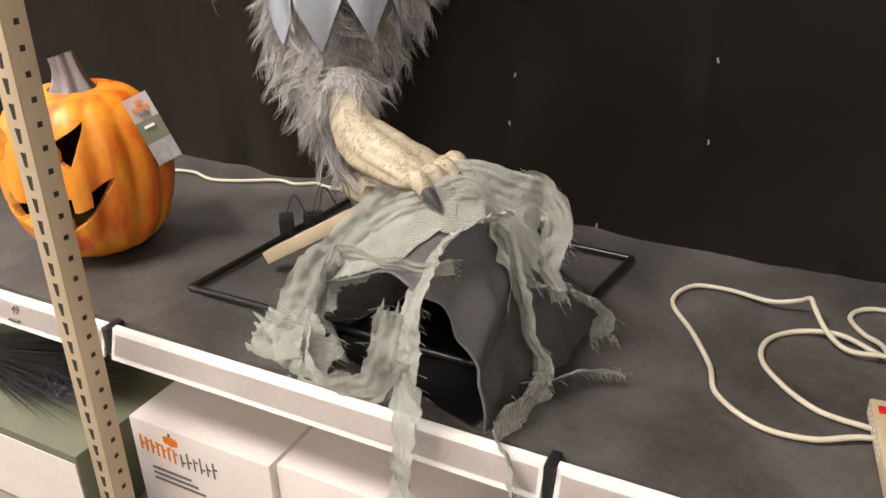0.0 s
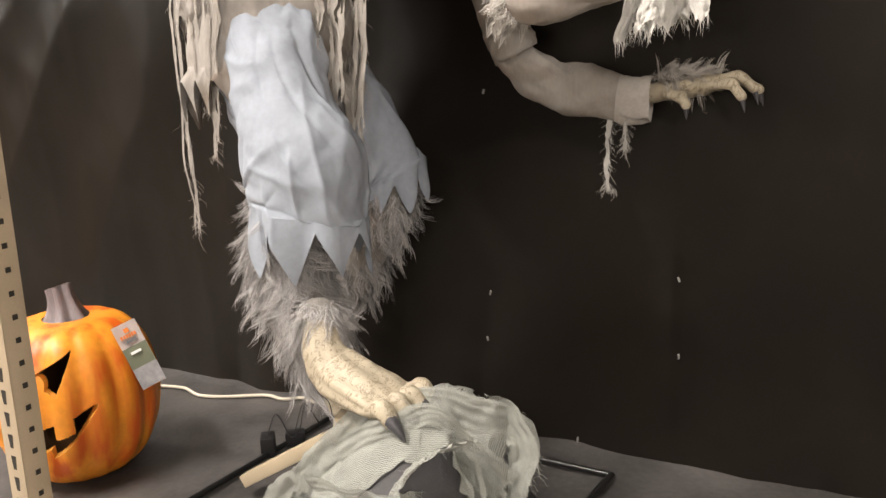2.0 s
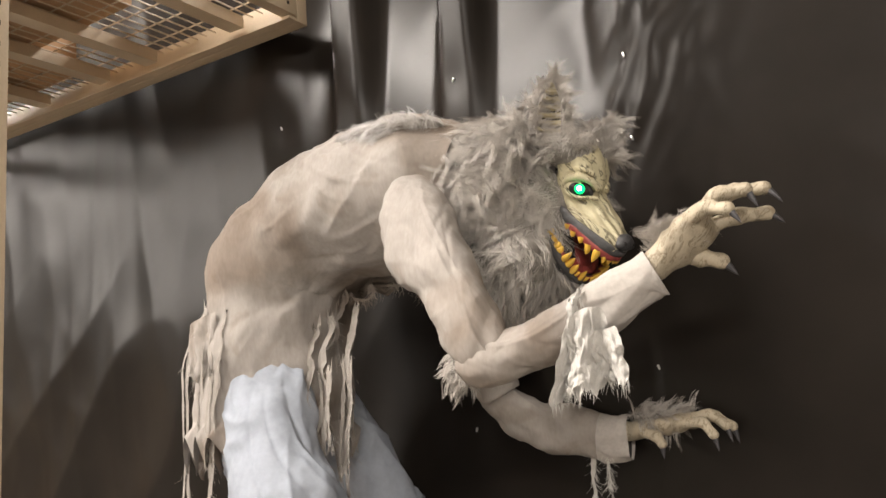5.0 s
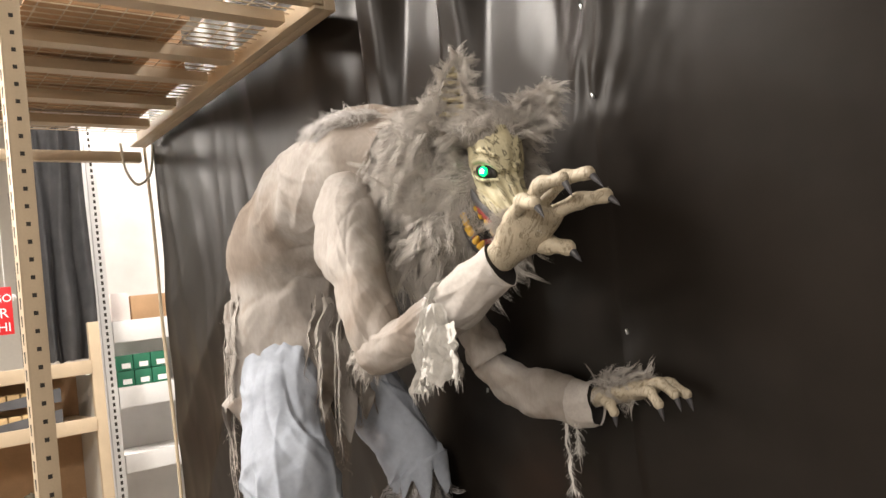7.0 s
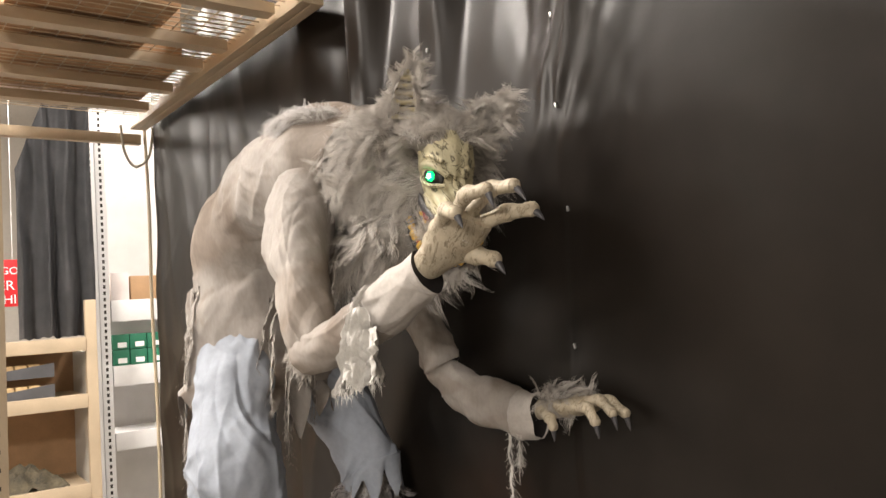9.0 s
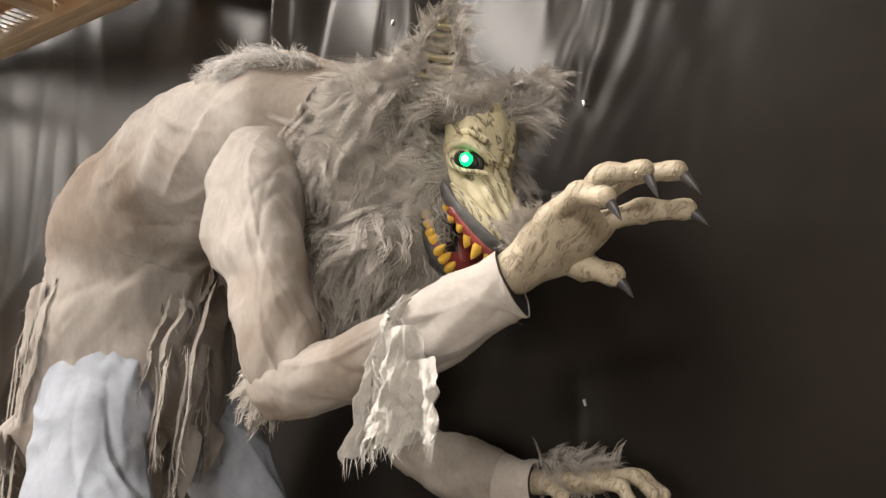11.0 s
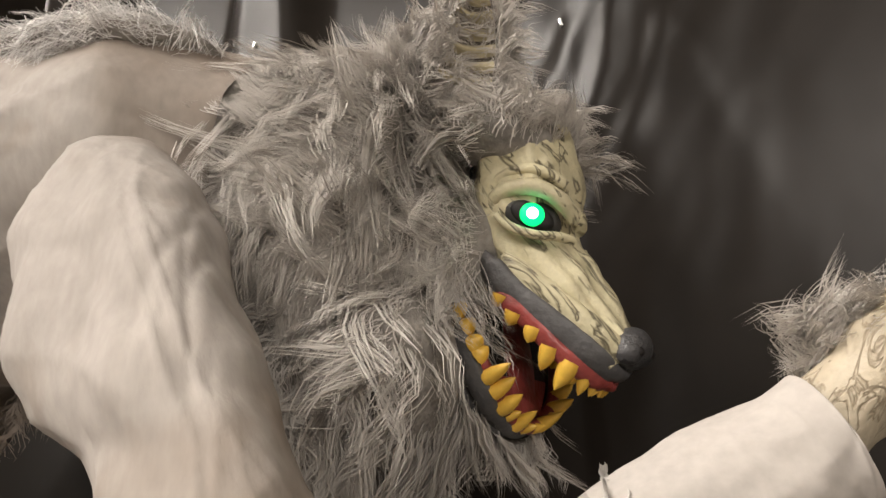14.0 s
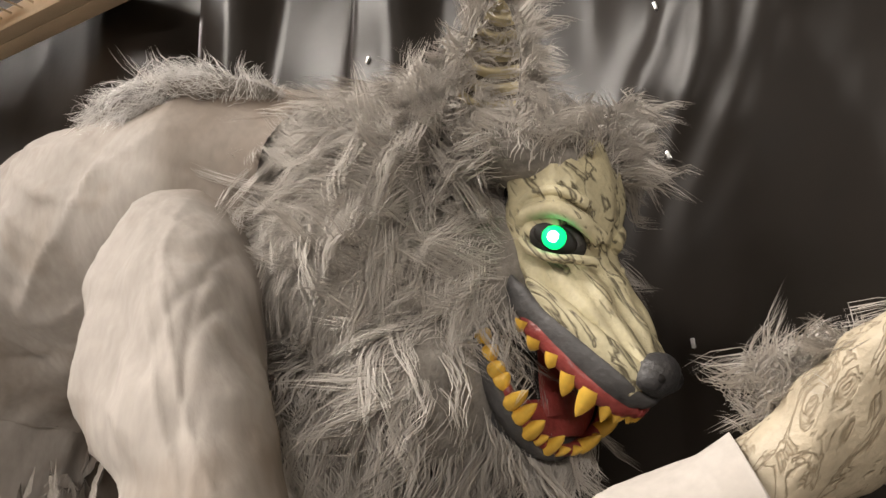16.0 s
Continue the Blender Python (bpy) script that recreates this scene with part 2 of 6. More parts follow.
def box(bm, x0, x1, y0, y1, z0, z1, bevel=0.0):
    r = bmesh.ops.create_cube(bm, size=1, matrix=Matrix.Translation(((x0 + x1) / 2, (y0 + y1) / 2, (z0 + z1) / 2)) @ Matrix.Diagonal((x1 - x0, y1 - y0, z1 - z0, 1)))
    if bevel:
        edges = list({e for v in r["verts"] for e in v.link_edges})
        bmesh.ops.bevel(bm, geom=edges, offset=bevel, segments=2, affect="EDGES", profile=0.6)
    return bm


def ready(bm, name, mats, smooth=True):
    me = bpy.data.meshes.new(name)
    bm.to_mesh(me)
    bm.free()
    for m in mats if isinstance(mats, (list, tuple)) else [mats]:
        me.materials.append(m)
    if smooth:
        me.polygons.foreach_set("use_smooth", [True] * len(me.polygons))
        me.set_sharp_from_angle(angle=radians(40))
    return me


def part(name, bm, mat, parent=None, label="", smooth=True):
    """One mesh object under a thing or a part."""
    ob = new(name, ready(bm, name, mat, smooth))
    if parent:
        ob.parent = parent
    if label:
        ob["label"] = label
    return ob


def thing(name, m, label, category, group="", kind=""):
    ob = new(name)
    ob.empty_display_size = 0.05
    ob.matrix_world = m
    return tagged(ob, label, category, group, kind)


def tube_bm(points, radius, n=8, bm=None, smooth_steps=6, ends=True):
    """A round bar or cord along a smoothed path."""
    bm = bm or bmesh.new()
    pts = spline(points, smooth_steps)
    rings = []
    side = None
    for i, p in enumerate(pts):
        t = (pts[min(i + 1, len(pts) - 1)] - pts[max(i - 1, 0)]).normalized()
        if side is None:
            side = t.orthogonal().normalized()
        side = (side - t * side.dot(t)).normalized()
        up = t.cross(side)
        r = radius[min(len(radius) - 1, int(i / max(1, len(pts) - 1) * (len(radius) - 1) + 0.5))] if isinstance(radius, (list, tuple)) else radius
        rings.append([bm.verts.new(p + (side * math.cos(a) + up * math.sin(a)) * r) for a in [2 * math.pi * k / n for k in range(n)]])
    for a, b in zip(rings, rings[1:]):
        for k in range(n):
            bm.faces.new((a[k], a[(k + 1) % n], b[(k + 1) % n], b[k]))
    if ends:
        bm.faces.new(rings[0][::-1])
        bm.faces.new(rings[-1])
    return bm


def spline(points, steps):
    """Catmull-Rom through the points."""
    P = [Vector(p) for p in points]
    if steps < 2 or len(P) < 3:
        return P
    out = []
    for i in range(len(P) - 1):
        a, b, c, d = P[max(i - 1, 0)], P[i], P[i + 1], P[min(i + 2, len(P) - 1)]
        for k in range(steps):
            t = k / steps
            out.append(0.5 * ((2 * b) + (c - a) * t + (2 * a - 5 * b + 4 * c - d) * t * t + (3 * b - a - 3 * c + d) * t ** 3))
    out.append(P[-1])
    return out


def sheet(nx, ny, fn, bm=None):
    """A grid of quads at fn(u, v), u and v from 0 to 1."""
    bm = bm or bmesh.new()
    rows = [[bm.verts.new(fn(i / nx, j / ny)) for i in range(nx + 1)] for j in range(ny + 1)]
    for j in range(ny):
        for i in range(nx):
            bm.faces.new((rows[j][i], rows[j][i + 1], rows[j + 1][i + 1], rows[j + 1][i]))
    return bm


def thicken(bm, t):
    """Gives an open sheet a back face and a rim."""
    bmesh.ops.solidify(bm, geom=bm.faces[:], thickness=t)
    return bm


def words(text, size, mat, m, parent, name="lettering"):
    """Flat letters."""
    cu = bpy.data.curves.new(name, "FONT")
    cu.body, cu.size, cu.extrude = text, size, 0.0005
    tmp = bpy.data.objects.new(name, cu)
    scene.collection.objects.link(tmp)
    me = bpy.data.meshes.new_from_object(tmp.evaluated_get(bpy.context.evaluated_depsgraph_get()))
    bpy.data.objects.remove(tmp)
    me.materials.clear()
    me.materials.append(mat)
    ob = new(name, me)
    ob.parent = parent
    ob.matrix_local = m
    return ob


def nz(x, y, z=0.0):
    return noise.noise(Vector((x, y, z)))


class Facets:
    """Crushed cloth: flat planes that meet in straight, sharp creases, each set of them in its own patches."""

    def __init__(self, seed, spacing, slope, along=(0, 0, 1), spread=0.8, sets=7):
        rng = random.Random(seed)
        d = Vector(along).normalized()
        e = d.orthogonal().normalized()
        g = d.cross(e)
        self.sets = []
        for k in range(sets):
            t = rng.uniform(0, 6.283)
            across = e * math.cos(t) + g * math.sin(t) + d * rng.uniform(-spread, spread)
            step = spacing * rng.uniform(0.6, 1.6)
            self.sets.append((across.normalized() / step, rng.random(), step * slope * rng.uniform(0.6, 1.2), 31.7 * k + seed))
        self.near = 0.55 / spacing

    def __call__(self, p):
        h = 0.0
        for across, start, high, k in self.sets:
            q = Vector(p) * self.near
            here = nz(q.x + k, q.y, q.z)
            if here > 0.0:
                t = Vector(p).dot(across) + start + 0.18 * nz(q.x * 1.3, q.y * 1.3, q.z * 1.3 + k)
                h += min(1.0, here * 4) * high * abs(t - math.floor(t) - 0.5)
        return h


def stain(m, colour, scale, low, high, seed=0.0):
    """Soft patches of another colour worked into a cloth."""
    nt = m.node_tree
    n, l = nt.nodes, nt.links
    b = n["Principled BSDF"]
    src = b.inputs["Base Color"].links[0].from_socket
    tc, mp, nse, ramp, mix = n.new("ShaderNodeTexCoord"), n.new("ShaderNodeMapping"), n.new("ShaderNodeTexNoise"), n.new("ShaderNodeMapRange"), n.new("ShaderNodeMix")
    mp.inputs["Location"].default_value = (seed, seed * 0.7, 0)
    nse.inputs["Scale"].default_value, nse.inputs["Detail"].default_value, nse.inputs["Distortion"].default_value = scale, 2.5, 0.6
    ramp.inputs["From Min"].default_value, ramp.inputs["From Max"].default_value = low, high
    mix.data_type, mix.blend_type = "RGBA", "MULTIPLY"
    l.new(tc.outputs["Object"], mp.inputs[0])
    l.new(mp.outputs[0], nse.inputs["Vector"])
    l.new(nse.outputs[0], ramp.inputs[0])
    l.new(ramp.outputs[0], mix.inputs[0])
    l.new(src, mix.inputs[6])
    mix.inputs[7].default_value = (*colour, 1)
    l.new(mix.outputs[2], b.inputs["Base Color"])


stain(M["shirt"], (0.63, 0.56, 0.50), 2.6, 0.47, 0.63)
stain(M["shirt"], (0.84, 0.81, 0.78), 11.0, 0.55, 0.68, 4.0)


# ---- store shell ----
def shell():
    for name, lab, d in (
        ("floor", "grey sealed concrete store floor", (-14, 6, -8, 9, -0.1, 0.0)),
        ("ceiling", "pale painted store ceiling high above", (-14, 6, -8, 9, 6.0, 6.1)),
        ("wall_north", "pale painted store wall", (-14, 6, 9, 9.2, 0, 6)),
        ("wall_south", "pale painted store wall", (-14, 6, -8.2, -8, 0, 6)),
        ("wall_west", "pale painted store wall", (-14.2, -14, -8, 9, 0, 6)),
        ("wall_east", "pale painted store wall", (6, 6.2, -8, 9, 0, 6)),
    ):
        ob = part(name, box(bmesh.new(), *d), M["concrete"] if name == "floor" else M["shell"], smooth=False)
        tagged(ob, lab, name.split("_")[0], kind="structure")


shell()


# ---- black vinyl hung behind and laid on the shelf ----
NAILS = ((0.275, 2.66), (0.275, 2.41), (0.282, 2.13), (0.275, 1.77), (0.275, 1.105), (0.28, 0.88), (-0.30, 2.74), (-0.30, 1.62), (-0.305, 1.0), (-0.315, 0.85), (-0.01, 0.575), (-1.08, 2.3), (-1.08, 1.75), (-1.08, 1.2), (-1.06, 2.75))


def ease(x, a, b):
    t = max(0.0, min(1.0, (x - a) / (b - a)))
    return t * t * (3 - 2 * t)


def hung(u, v):
    x = -3.06 + 6.26 * u
    z = 0.50 + 3.05 * v
    y = 2.17
    low = max(0.0, 1 - (z - 0.56) / 0.35)
    high = ease(z, 1.9, 2.6)
    left = 1 - ease(x, -0.9, -0.2)
    w = x + 0.03 * nz(x * 2, z * 0.8, 11)
    # taut, with soft upright folds to the left of the figure and below
    f = 0.012 * nz(x * 1.3, z * 0.3, 3) + 0.004 * (1 - 2 * abs(nz(x * 3 + z * 1.5, z * 2.2 - x, 9)))
    f += left * (0.009 * nz(w * 2.6, z * 0.3, 7) + 0.006 * (1 - 2 * abs(nz(w * 4.2 + 0.4 * z, z * 0.7, 2))))
    f += 0.028 * (1 - high) * (1 - 2 * abs(nz(x * 1.6 - z * 0.8, z * 0.7 + 5, 4))) * (1 - ease(x, 0.3, 1.2))
    # upright bays between stretches that lean back towards their top edge
    bay = 0.0
    for x0, x1 in ((-0.84, -0.66), (-0.37, -0.19)):
        bay = max(bay, ease(w, x0 - 0.03, x0 + 0.05) * (1 - ease(w, x1 - 0.05, x1 + 0.05)))
    f -= (1 - bay) * max(0.0, z - 2.15) ** 1.4 * 0.12 * (1 - ease(x, 0.13, 0.30)) * ease(x, -1.15, -0.85)
    # crushed pleats beside the seam
    seam = math.exp(-((x - 0.33) / 0.19) ** 2) * high
    f += seam * (0.014 * (1 - 2 * abs(nz(x * 7 + z * 2.2, z * 1.6, 5))) + 0.010 * (1 - 2 * abs(nz(x * 12 - z * 5.5, z * 4.0, 8))))
    for sx, sz in NAILS:
        dx, dz = (x - sx) / 0.05, (z - sz) / 0.09
        f -= 0.007 * math.exp(-(dx * dx + dz * dz))
    f += 0.005 * ease(x, 0.27, 0.276)
    y -= f * (1 - 0.5 * low)
    y -= 0.05 * low * low * (0.6 + 0.8 * abs(nz(x * 3, 21)))
    if z < 0.57:
        z = 0.553
    top = 0.03 * nz(x * 6, 4) if v > 0.92 else 0.0
    return Vector((x, y, z + top))


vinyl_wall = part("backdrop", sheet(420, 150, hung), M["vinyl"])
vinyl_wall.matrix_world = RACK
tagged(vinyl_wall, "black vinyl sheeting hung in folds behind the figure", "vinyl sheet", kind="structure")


def laid(u, v):
    x = -3.06 + 6.26 * u
    y = 1.098 + (2.19 - 1.098) * v
    z = 0.557 + 0.004 * nz(x * 4, y * 4, 1) + 0.0025 * nz(x * 13 + 2 * y, y * 9, 5)
    crease = math.exp(-(((x + 0.90) - 0.25 * (y - 1.1)) / 0.012) ** 2) * 0.006
    z += crease
    back = max(0, (y - 2.06) / 0.12)
    z += 0.03 * min(1, back) ** 2 * (0.6 + nz(x * 3, 8))
    if v < 0.012:
        z -= 0.03
    return Vector((x, y, z))


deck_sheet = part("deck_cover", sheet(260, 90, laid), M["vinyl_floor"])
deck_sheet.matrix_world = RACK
tagged(deck_sheet, "black vinyl sheet laid over the shelf, dusty and creased, coloured paler for overhead light", "vinyl sheet", kind="structure")

deck = part("shelf_deck", box(bmesh.new(), -3.06, 3.2, 1.10, 2.15, 0.515, 0.545), M["beige_steel"], smooth=False)
deck.matrix_world = RACK
tagged(deck, "beige steel display shelf under black vinyl", "shelf", kind="structure")

random.seed(4)
for sx, sz in NAILS:
    st = part("staple", box(bmesh.new(), -0.0025, 0.0025, -0.006, 0.002, -0.007, 0.007, 0.0008), M["staple"])
    u, v = (sx + 3.06) / 6.26, (sz - 0.5) / 3.05
    st.matrix_world = RACK @ Matrix.Translation(hung(u, v)) @ pose(0, 0, 0, 0, random.uniform(-25, 25), 0)
    tagged(st, "bright wire staple holding the black vinyl", "staple", "staples in the vinyl")


# ---- rack ----
def upright_post(name, m, z0, z1, w, d, mats, label, slots=True, step=0.0508, holes=True):
    """A punched steel angle post: front face towards -y, side face towards +x."""
    t = thing(name, m, label, "rack post")
    part("front_flange", box(bmesh.new(), -w, 0, 0, 0.004, z0, z1, 0.0012), mats, t)
    part("side_flange", box(bmesh.new(), -0.004, 0, 0.0041, d, z0, z1, 0.0012), mats, t)
    part("side_flange", box(bmesh.new(), -w, -w + 0.004, 0.0041, d * 0.5, z0, z1, 0.0012), mats, t)
    slot, round_hole = bmesh.new(), bmesh.new()
    v = [slot.verts.new(p) for p in ((-0.008, -0.0006, 0.016), (0.008, -0.0006, 0.016), (0.0045, -0.0006, -0.016), (-0.0045, -0.0006, -0.016), (-0.008, 0.002, 0.016), (0.008, 0.002, 0.016), (0.0045, 0.002, -0.016), (-0.0045, 0.002, -0.016))]
    for f in ((3, 2, 1, 0), (0, 1, 5, 4), (1, 2, 6, 5), (2, 3, 7, 6), (3, 0, 4, 7)):
        slot.faces.new([v[i] for i in f])
    box(round_hole, -0.002, 0.0006, -0.006, 0.006, -0.006, 0.006)
    ms, mh = ready(slot, "slot", M["hole"], False), ready(round_hole, "punched_hole", M["hole"], False)
    z, k = z0 + 0.03, 0
    while z < z1 - 0.02 and k < 90:
        if slots:
            s = new("slot", ms)
            s.parent, s.location = t, (-w * 0.5, 0, z)
        if holes:
            s = new("punched_hole", mh)
            s.parent, s.location = t, (0, d * 0.55, z + 0.02)
        z += step
        k += 1
    return t


upright_post("rack_upright", RACK @ pose(-0.889, 0.953, 0, 0, 1.2, 0), 0.0, 3.9, 0.055, 0.058, M["beige_steel"], "beige punched steel rack upright with teardrop slots")
upright_post("rack_upright", RACK @ pose(-3.12, 0.985, 0), 0.0, 3.9, 0.055, 0.058, M["beige_steel"], "beige punched steel rack upright with teardrop slots")


def tag_rail(x0, x1, label):
    t = thing("price_rail", RACK, label, "price rail", "price rails on the shelf edge")
    bm = bmesh.new()
    prof = [(1.096, 0.567), (1.088, 0.568), (1.080, 0.566), (1.060, 0.498), (1.058, 0.488), (1.062, 0.486), (1.068, 0.496), (1.088, 0.545), (1.096, 0.55)]
    a = [bm.verts.new((x0, y, z)) for y, z in prof]
    b = [bm.verts.new((x1, y, z)) for y, z in prof]
    for i in range(len(prof)):
        j = (i + 1) % len(prof)
        bm.faces.new((a[i], b[i], b[j], a[j]))
    bm.faces.new(a)
    bm.faces.new(b[::-1])
    part("rail_body", bm, M["rail"], t)
    ins = bmesh.new()
    q = [ins.verts.new(p) for p in ((x0 + 0.01, 1.0752, 0.553), (x1 - 0.01, 1.0752, 0.553), (x1 - 0.01, 1.0598, 0.502), (x0 + 0.01, 1.0598, 0.502))]
    ins.faces.new(q)
    part("label_insert", thicken(ins, 0.0012), M["card"], t, "clear front strip for labels")
    return t


rail = tag_rail(-2.2, -0.94, "white plastic price rail with a price label")
tag_rail(-0.915, 0.20, "empty white plastic price rail")
tag_rail(0.225, 1.3, "empty white plastic price rail")
tag_rail(1.32, 2.5, "empty white plastic price rail")
ink_m = Matrix.Translation((-1.275, 1.0655, 0.527)) @ pose(0, 0, 0, 73, 0, 0)
words("49", 0.032, M["grey_ink"], ink_m, rail)
part("label_bar", box(bmesh.new(), -1.28, -1.24, 1.0570, 1.062, 0.507, 0.513), M["grey_ink"], rail)
# Black strips stand for the dark gaps where two rails meet.
for gx in (-0.928, 0.212):
    g = part("rail_gap_strip", box(bmesh.new(), gx - 0.011, gx + 0.011, 1.066, 1.12, 0.49, 0.569, 0.003), M["black"])
    g.matrix_world = RACK
    tagged(g, "black strip standing for the dark gap between price rails", "strap")


def upper_rack():
    t = thing("upper_rack_shelf", RACK, "beige steel upper shelf with wire mesh decking", "rack shelf")
    z = 3.08
    part("back_beam", box(bmesh.new(), -3.05, -0.86, 2.075, 2.125, z, z + 0.11, 0.004), M["beige_steel"], t)
    part("back_ledge", box(bmesh.new(), -3.05, -0.86, 2.03, 2.0745, z, z + 0.012, 0.002), M["beige_steel"], t)
    part("front_beam", box(bmesh.new(), -3.05, -0.86, 1.045, 1.095, z, z + 0.11, 0.004), M["beige_steel"], t)
    part("end_tie", box(bmesh.new(), -0.91, -0.86, 1.1, 2.07, z + 0.02, z + 0.09, 0.004), M["beige_steel"], t)
    for i in range(17):
        h = part("punched_hole", box(bmesh.new(), -0.8602, -0.8590, 1.14 + i * 0.055, 1.152 + i * 0.055, z + 0.05, z + 0.062), M["hole"], t, smooth=False)
    for x in (-1.12, -1.60, -1.90, -2.32, -2.72):
        bm = bmesh.new()
        box(bm, x - 0.03, x + 0.03, 1.096, 2.03, z + 0.03, z + 0.034)
        box(bm, x - 0.034, x - 0.03, 1.096, 2.03, z + 0.03, z + 0.075)
        box(bm, x + 0.03, x + 0.034, 1.096, 2.03, z + 0.03, z + 0.075)
        part("cross_channel", bm, M["beige_steel"], t, smooth=False)
    for i in range(44):
        x = -3.03 + i * 0.05
        part("mesh_wire", tube_bm([(x, 1.07, z + 0.085), (x, 2.1, z + 0.085)], 0.0032, 6), M["beige_steel"], t)
    for j in range(11):
        y = 1.09 + j * 0.1
        part("mesh_wire", tube_bm([(-3.04, y, z + 0.0915), (-0.88, y, z + 0.0915)], 0.0032, 6), M["beige_steel"], t)
    return t


upper_rack()
tie = part("rack_tie_bar", box(bmesh.new(), -3.12, -3.07, 1.05, 2.1, 3.0, 3.06, 0.003), M["beige_steel"])
tie.matrix_world = RACK
tagged(tie, "beige punched steel tie bar across the rack end", "tie bar")


def carton(name, dims, mat, label, m=RACK, tape=True):
    t = thing(name, m, label, "box")
    x0, x1, y0, y1, z0, z1 = dims
    part("carton_body", box(bmesh.new(), *dims, 0.004), mat, t)
    if tape:
        part("top_seam", box(bmesh.new(), x0 + 0.005, x1 - 0.005, (y0 + y1) / 2 - 0.0015, (y0 + y1) / 2 + 0.0015, z1, z1 + 0.0012), M["hole"], t, smooth=False)
    return t


# stock on the upper shelf
carton("brown_carton", (-2.7, -2.05, 1.2, 2.0, 3.18, 3.62), M["kraft"], "brown cardboard carton stored on the upper shelf")
carton("brown_carton", (-2.0, -1.35, 1.15, 1.75, 3.18, 3.7), M["kraft"], "large brown cardboard carton stored on the upper shelf")
carton("white_carton", (-2.98, -2.72, 1.3, 2.0, 3.18, 3.5), M["card"], "white cardboard carton stored on the upper shelf")


# ---- stock under the shelf ----
bx = carton("white_carton", (-0.925, -0.475, 1.075, 1.95, 0.0, 0.30), M["card"], "white product carton with orange and grey print")
carton("white_carton", (-0.465, 0.38, 1.09, 1.95, 0.0, 0.30), M["card"], "white product carton with a dark printed picture")
carton("olive_carton", (-1.70, -0.965, 0.93, 1.9, 0.0, 0.26), M["green_card"], "olive green carton with pale side panel")
carton("white_carton", (-2.5, -1.72, 0.95, 1.9, 0.0, 0.24), M["card"], "white product carton under the shelf")
pale = part("pale_panel", box(bmesh.new(), -1.695, -0.97, 0.927, 0.9295, 0.01, 0.235), M["card"])
pale.matrix_world = RACK
pale.parent = None
tagged(pale, "pale printed panel on an olive carton", "carton panel")


def print_on_carton(t):
    """Print in plain shapes on the front of the carton."""
    y0, y1 = 1.0725, 1.0745
    for i in range(7):
        x = -0.898 + i * 0.0185
        part("orange_mark", box(bmesh.new(), x, x + 0.005, y0, y1, 0.205 - 0.002 * i, 0.25 - 0.002 * i), M["orange_ink"], t, smooth=False)
        part("orange_mark", box(bmesh.new(), x + 0.0051, x + 0.013, y0, y1, 0.222 + 0.012 * (i % 2), 0.229 + 0.012 * (i % 2)), M["orange_ink"], t, smooth=False)
    for i in range(6):
        x = -0.762 + i * 0.021
        part("grey_mark", box(bmesh.new(), x, x + 0.003, y0, y1, 0.192, 0.232 + 0.010 * (i % 2)), M["grey_ink"], t, smooth=False)
        part("grey_mark", box(bmesh.new(), x + 0.0031, x + 0.014, y0, y1, 0.205 + 0.008 * (i % 3), 0.209 + 0.008 * (i % 3)), M["grey_ink"], t, smooth=False)
    for k in (-0.016, -0.008, 0.0, 0.008, 0.016):
        bm = bmesh.new()
        bmesh.ops.create_uvsphere(bm, u_segments=12, v_segments=8, radius=1, matrix=Matrix.Translation((-0.79 + k, 1.0745, 0.262)) @ Matrix.Diagonal((0.009, 0.001, 0.017 - abs(k) * 0.25, 1)))
        part("orange_mark", bm, M["orange_ink"], t)
    part("grey_mark", box(bmesh.new(), -0.793, -0.787, y0, y1, 0.279, 0.288), M["grey_ink"], t, smooth=False)
    for i in range(3):
        part("grey_mark", box(bmesh.new(), -0.87, -0.74 + 0.02 * i, y0, y1, 0.150 - 0.018 * i, 0.156 - 0.018 * i), M["grey_ink"], t, smooth=False)


print_on_carton(bx)


def broom():
    t = thing("bristle_broom", RACK @ pose(-1.36, 1.14, 0.262, 0, -6, 4), "black and purple bristle broom lying on a carton", "broom")
    part("handle", tube_bm([(-0.75, -0.02, 0.03), (-0.2, 0, 0.04)], 0.012, 10), M["kraft"], t, "brown wooden handle")
    V, F = [], []
    rng = np.random.default_rng(5)
    for i in range(900):
        a, r = rng.uniform(0, 6.28), rng.uniform(0, 0.03)
        p = np.array([-0.22, r * math.cos(a), 0.045 + r * math.sin(a)])
        q = p + np.array([rng.uniform(0.3, 0.62), r * 4 * math.cos(a) - 0.03 + rng.normal(0, 0.03), r * 3.2 * math.sin(a) + rng.normal(0, 0.02) + 0.02])
        q[2] = max(q[2], 0.004)
        w = np.array([0, 0.0018, 0.0012])
        k = len(V)
        V += [tuple(p - w), tuple(p + w), tuple(q)]
        F.append((k, k + 1, k + 2))
    me = bpy.data.meshes.new("bristles")
    me.from_pydata(V, [], F)
    me.materials.append(M["black"])
    ob = new("bristles", me)
    ob.parent = t
    ob["label"] = "long black bristles"
    V, F = [], []
    for i in range(260):
        p = np.array([rng.uniform(-0.25, 0.3), rng.uniform(-0.1, -0.03), rng.uniform(0.002, 0.04)])
        q = p + rng.normal(0, 0.03, 3)
        q[2] = max(q[2], 0.003)
        k = len(V)
        V += [tuple(p), tuple(p + np.array([0.003, 0.002, 0])), tuple(q)]
        F.append((k, k + 1, k + 2))
    me = bpy.data.meshes.new("purple_tinsel")
    me.from_pydata(V, [], F)
    me.materials.append(M["purple"])
    ob = new("purple_tinsel", me)
    ob.parent = t


broom()


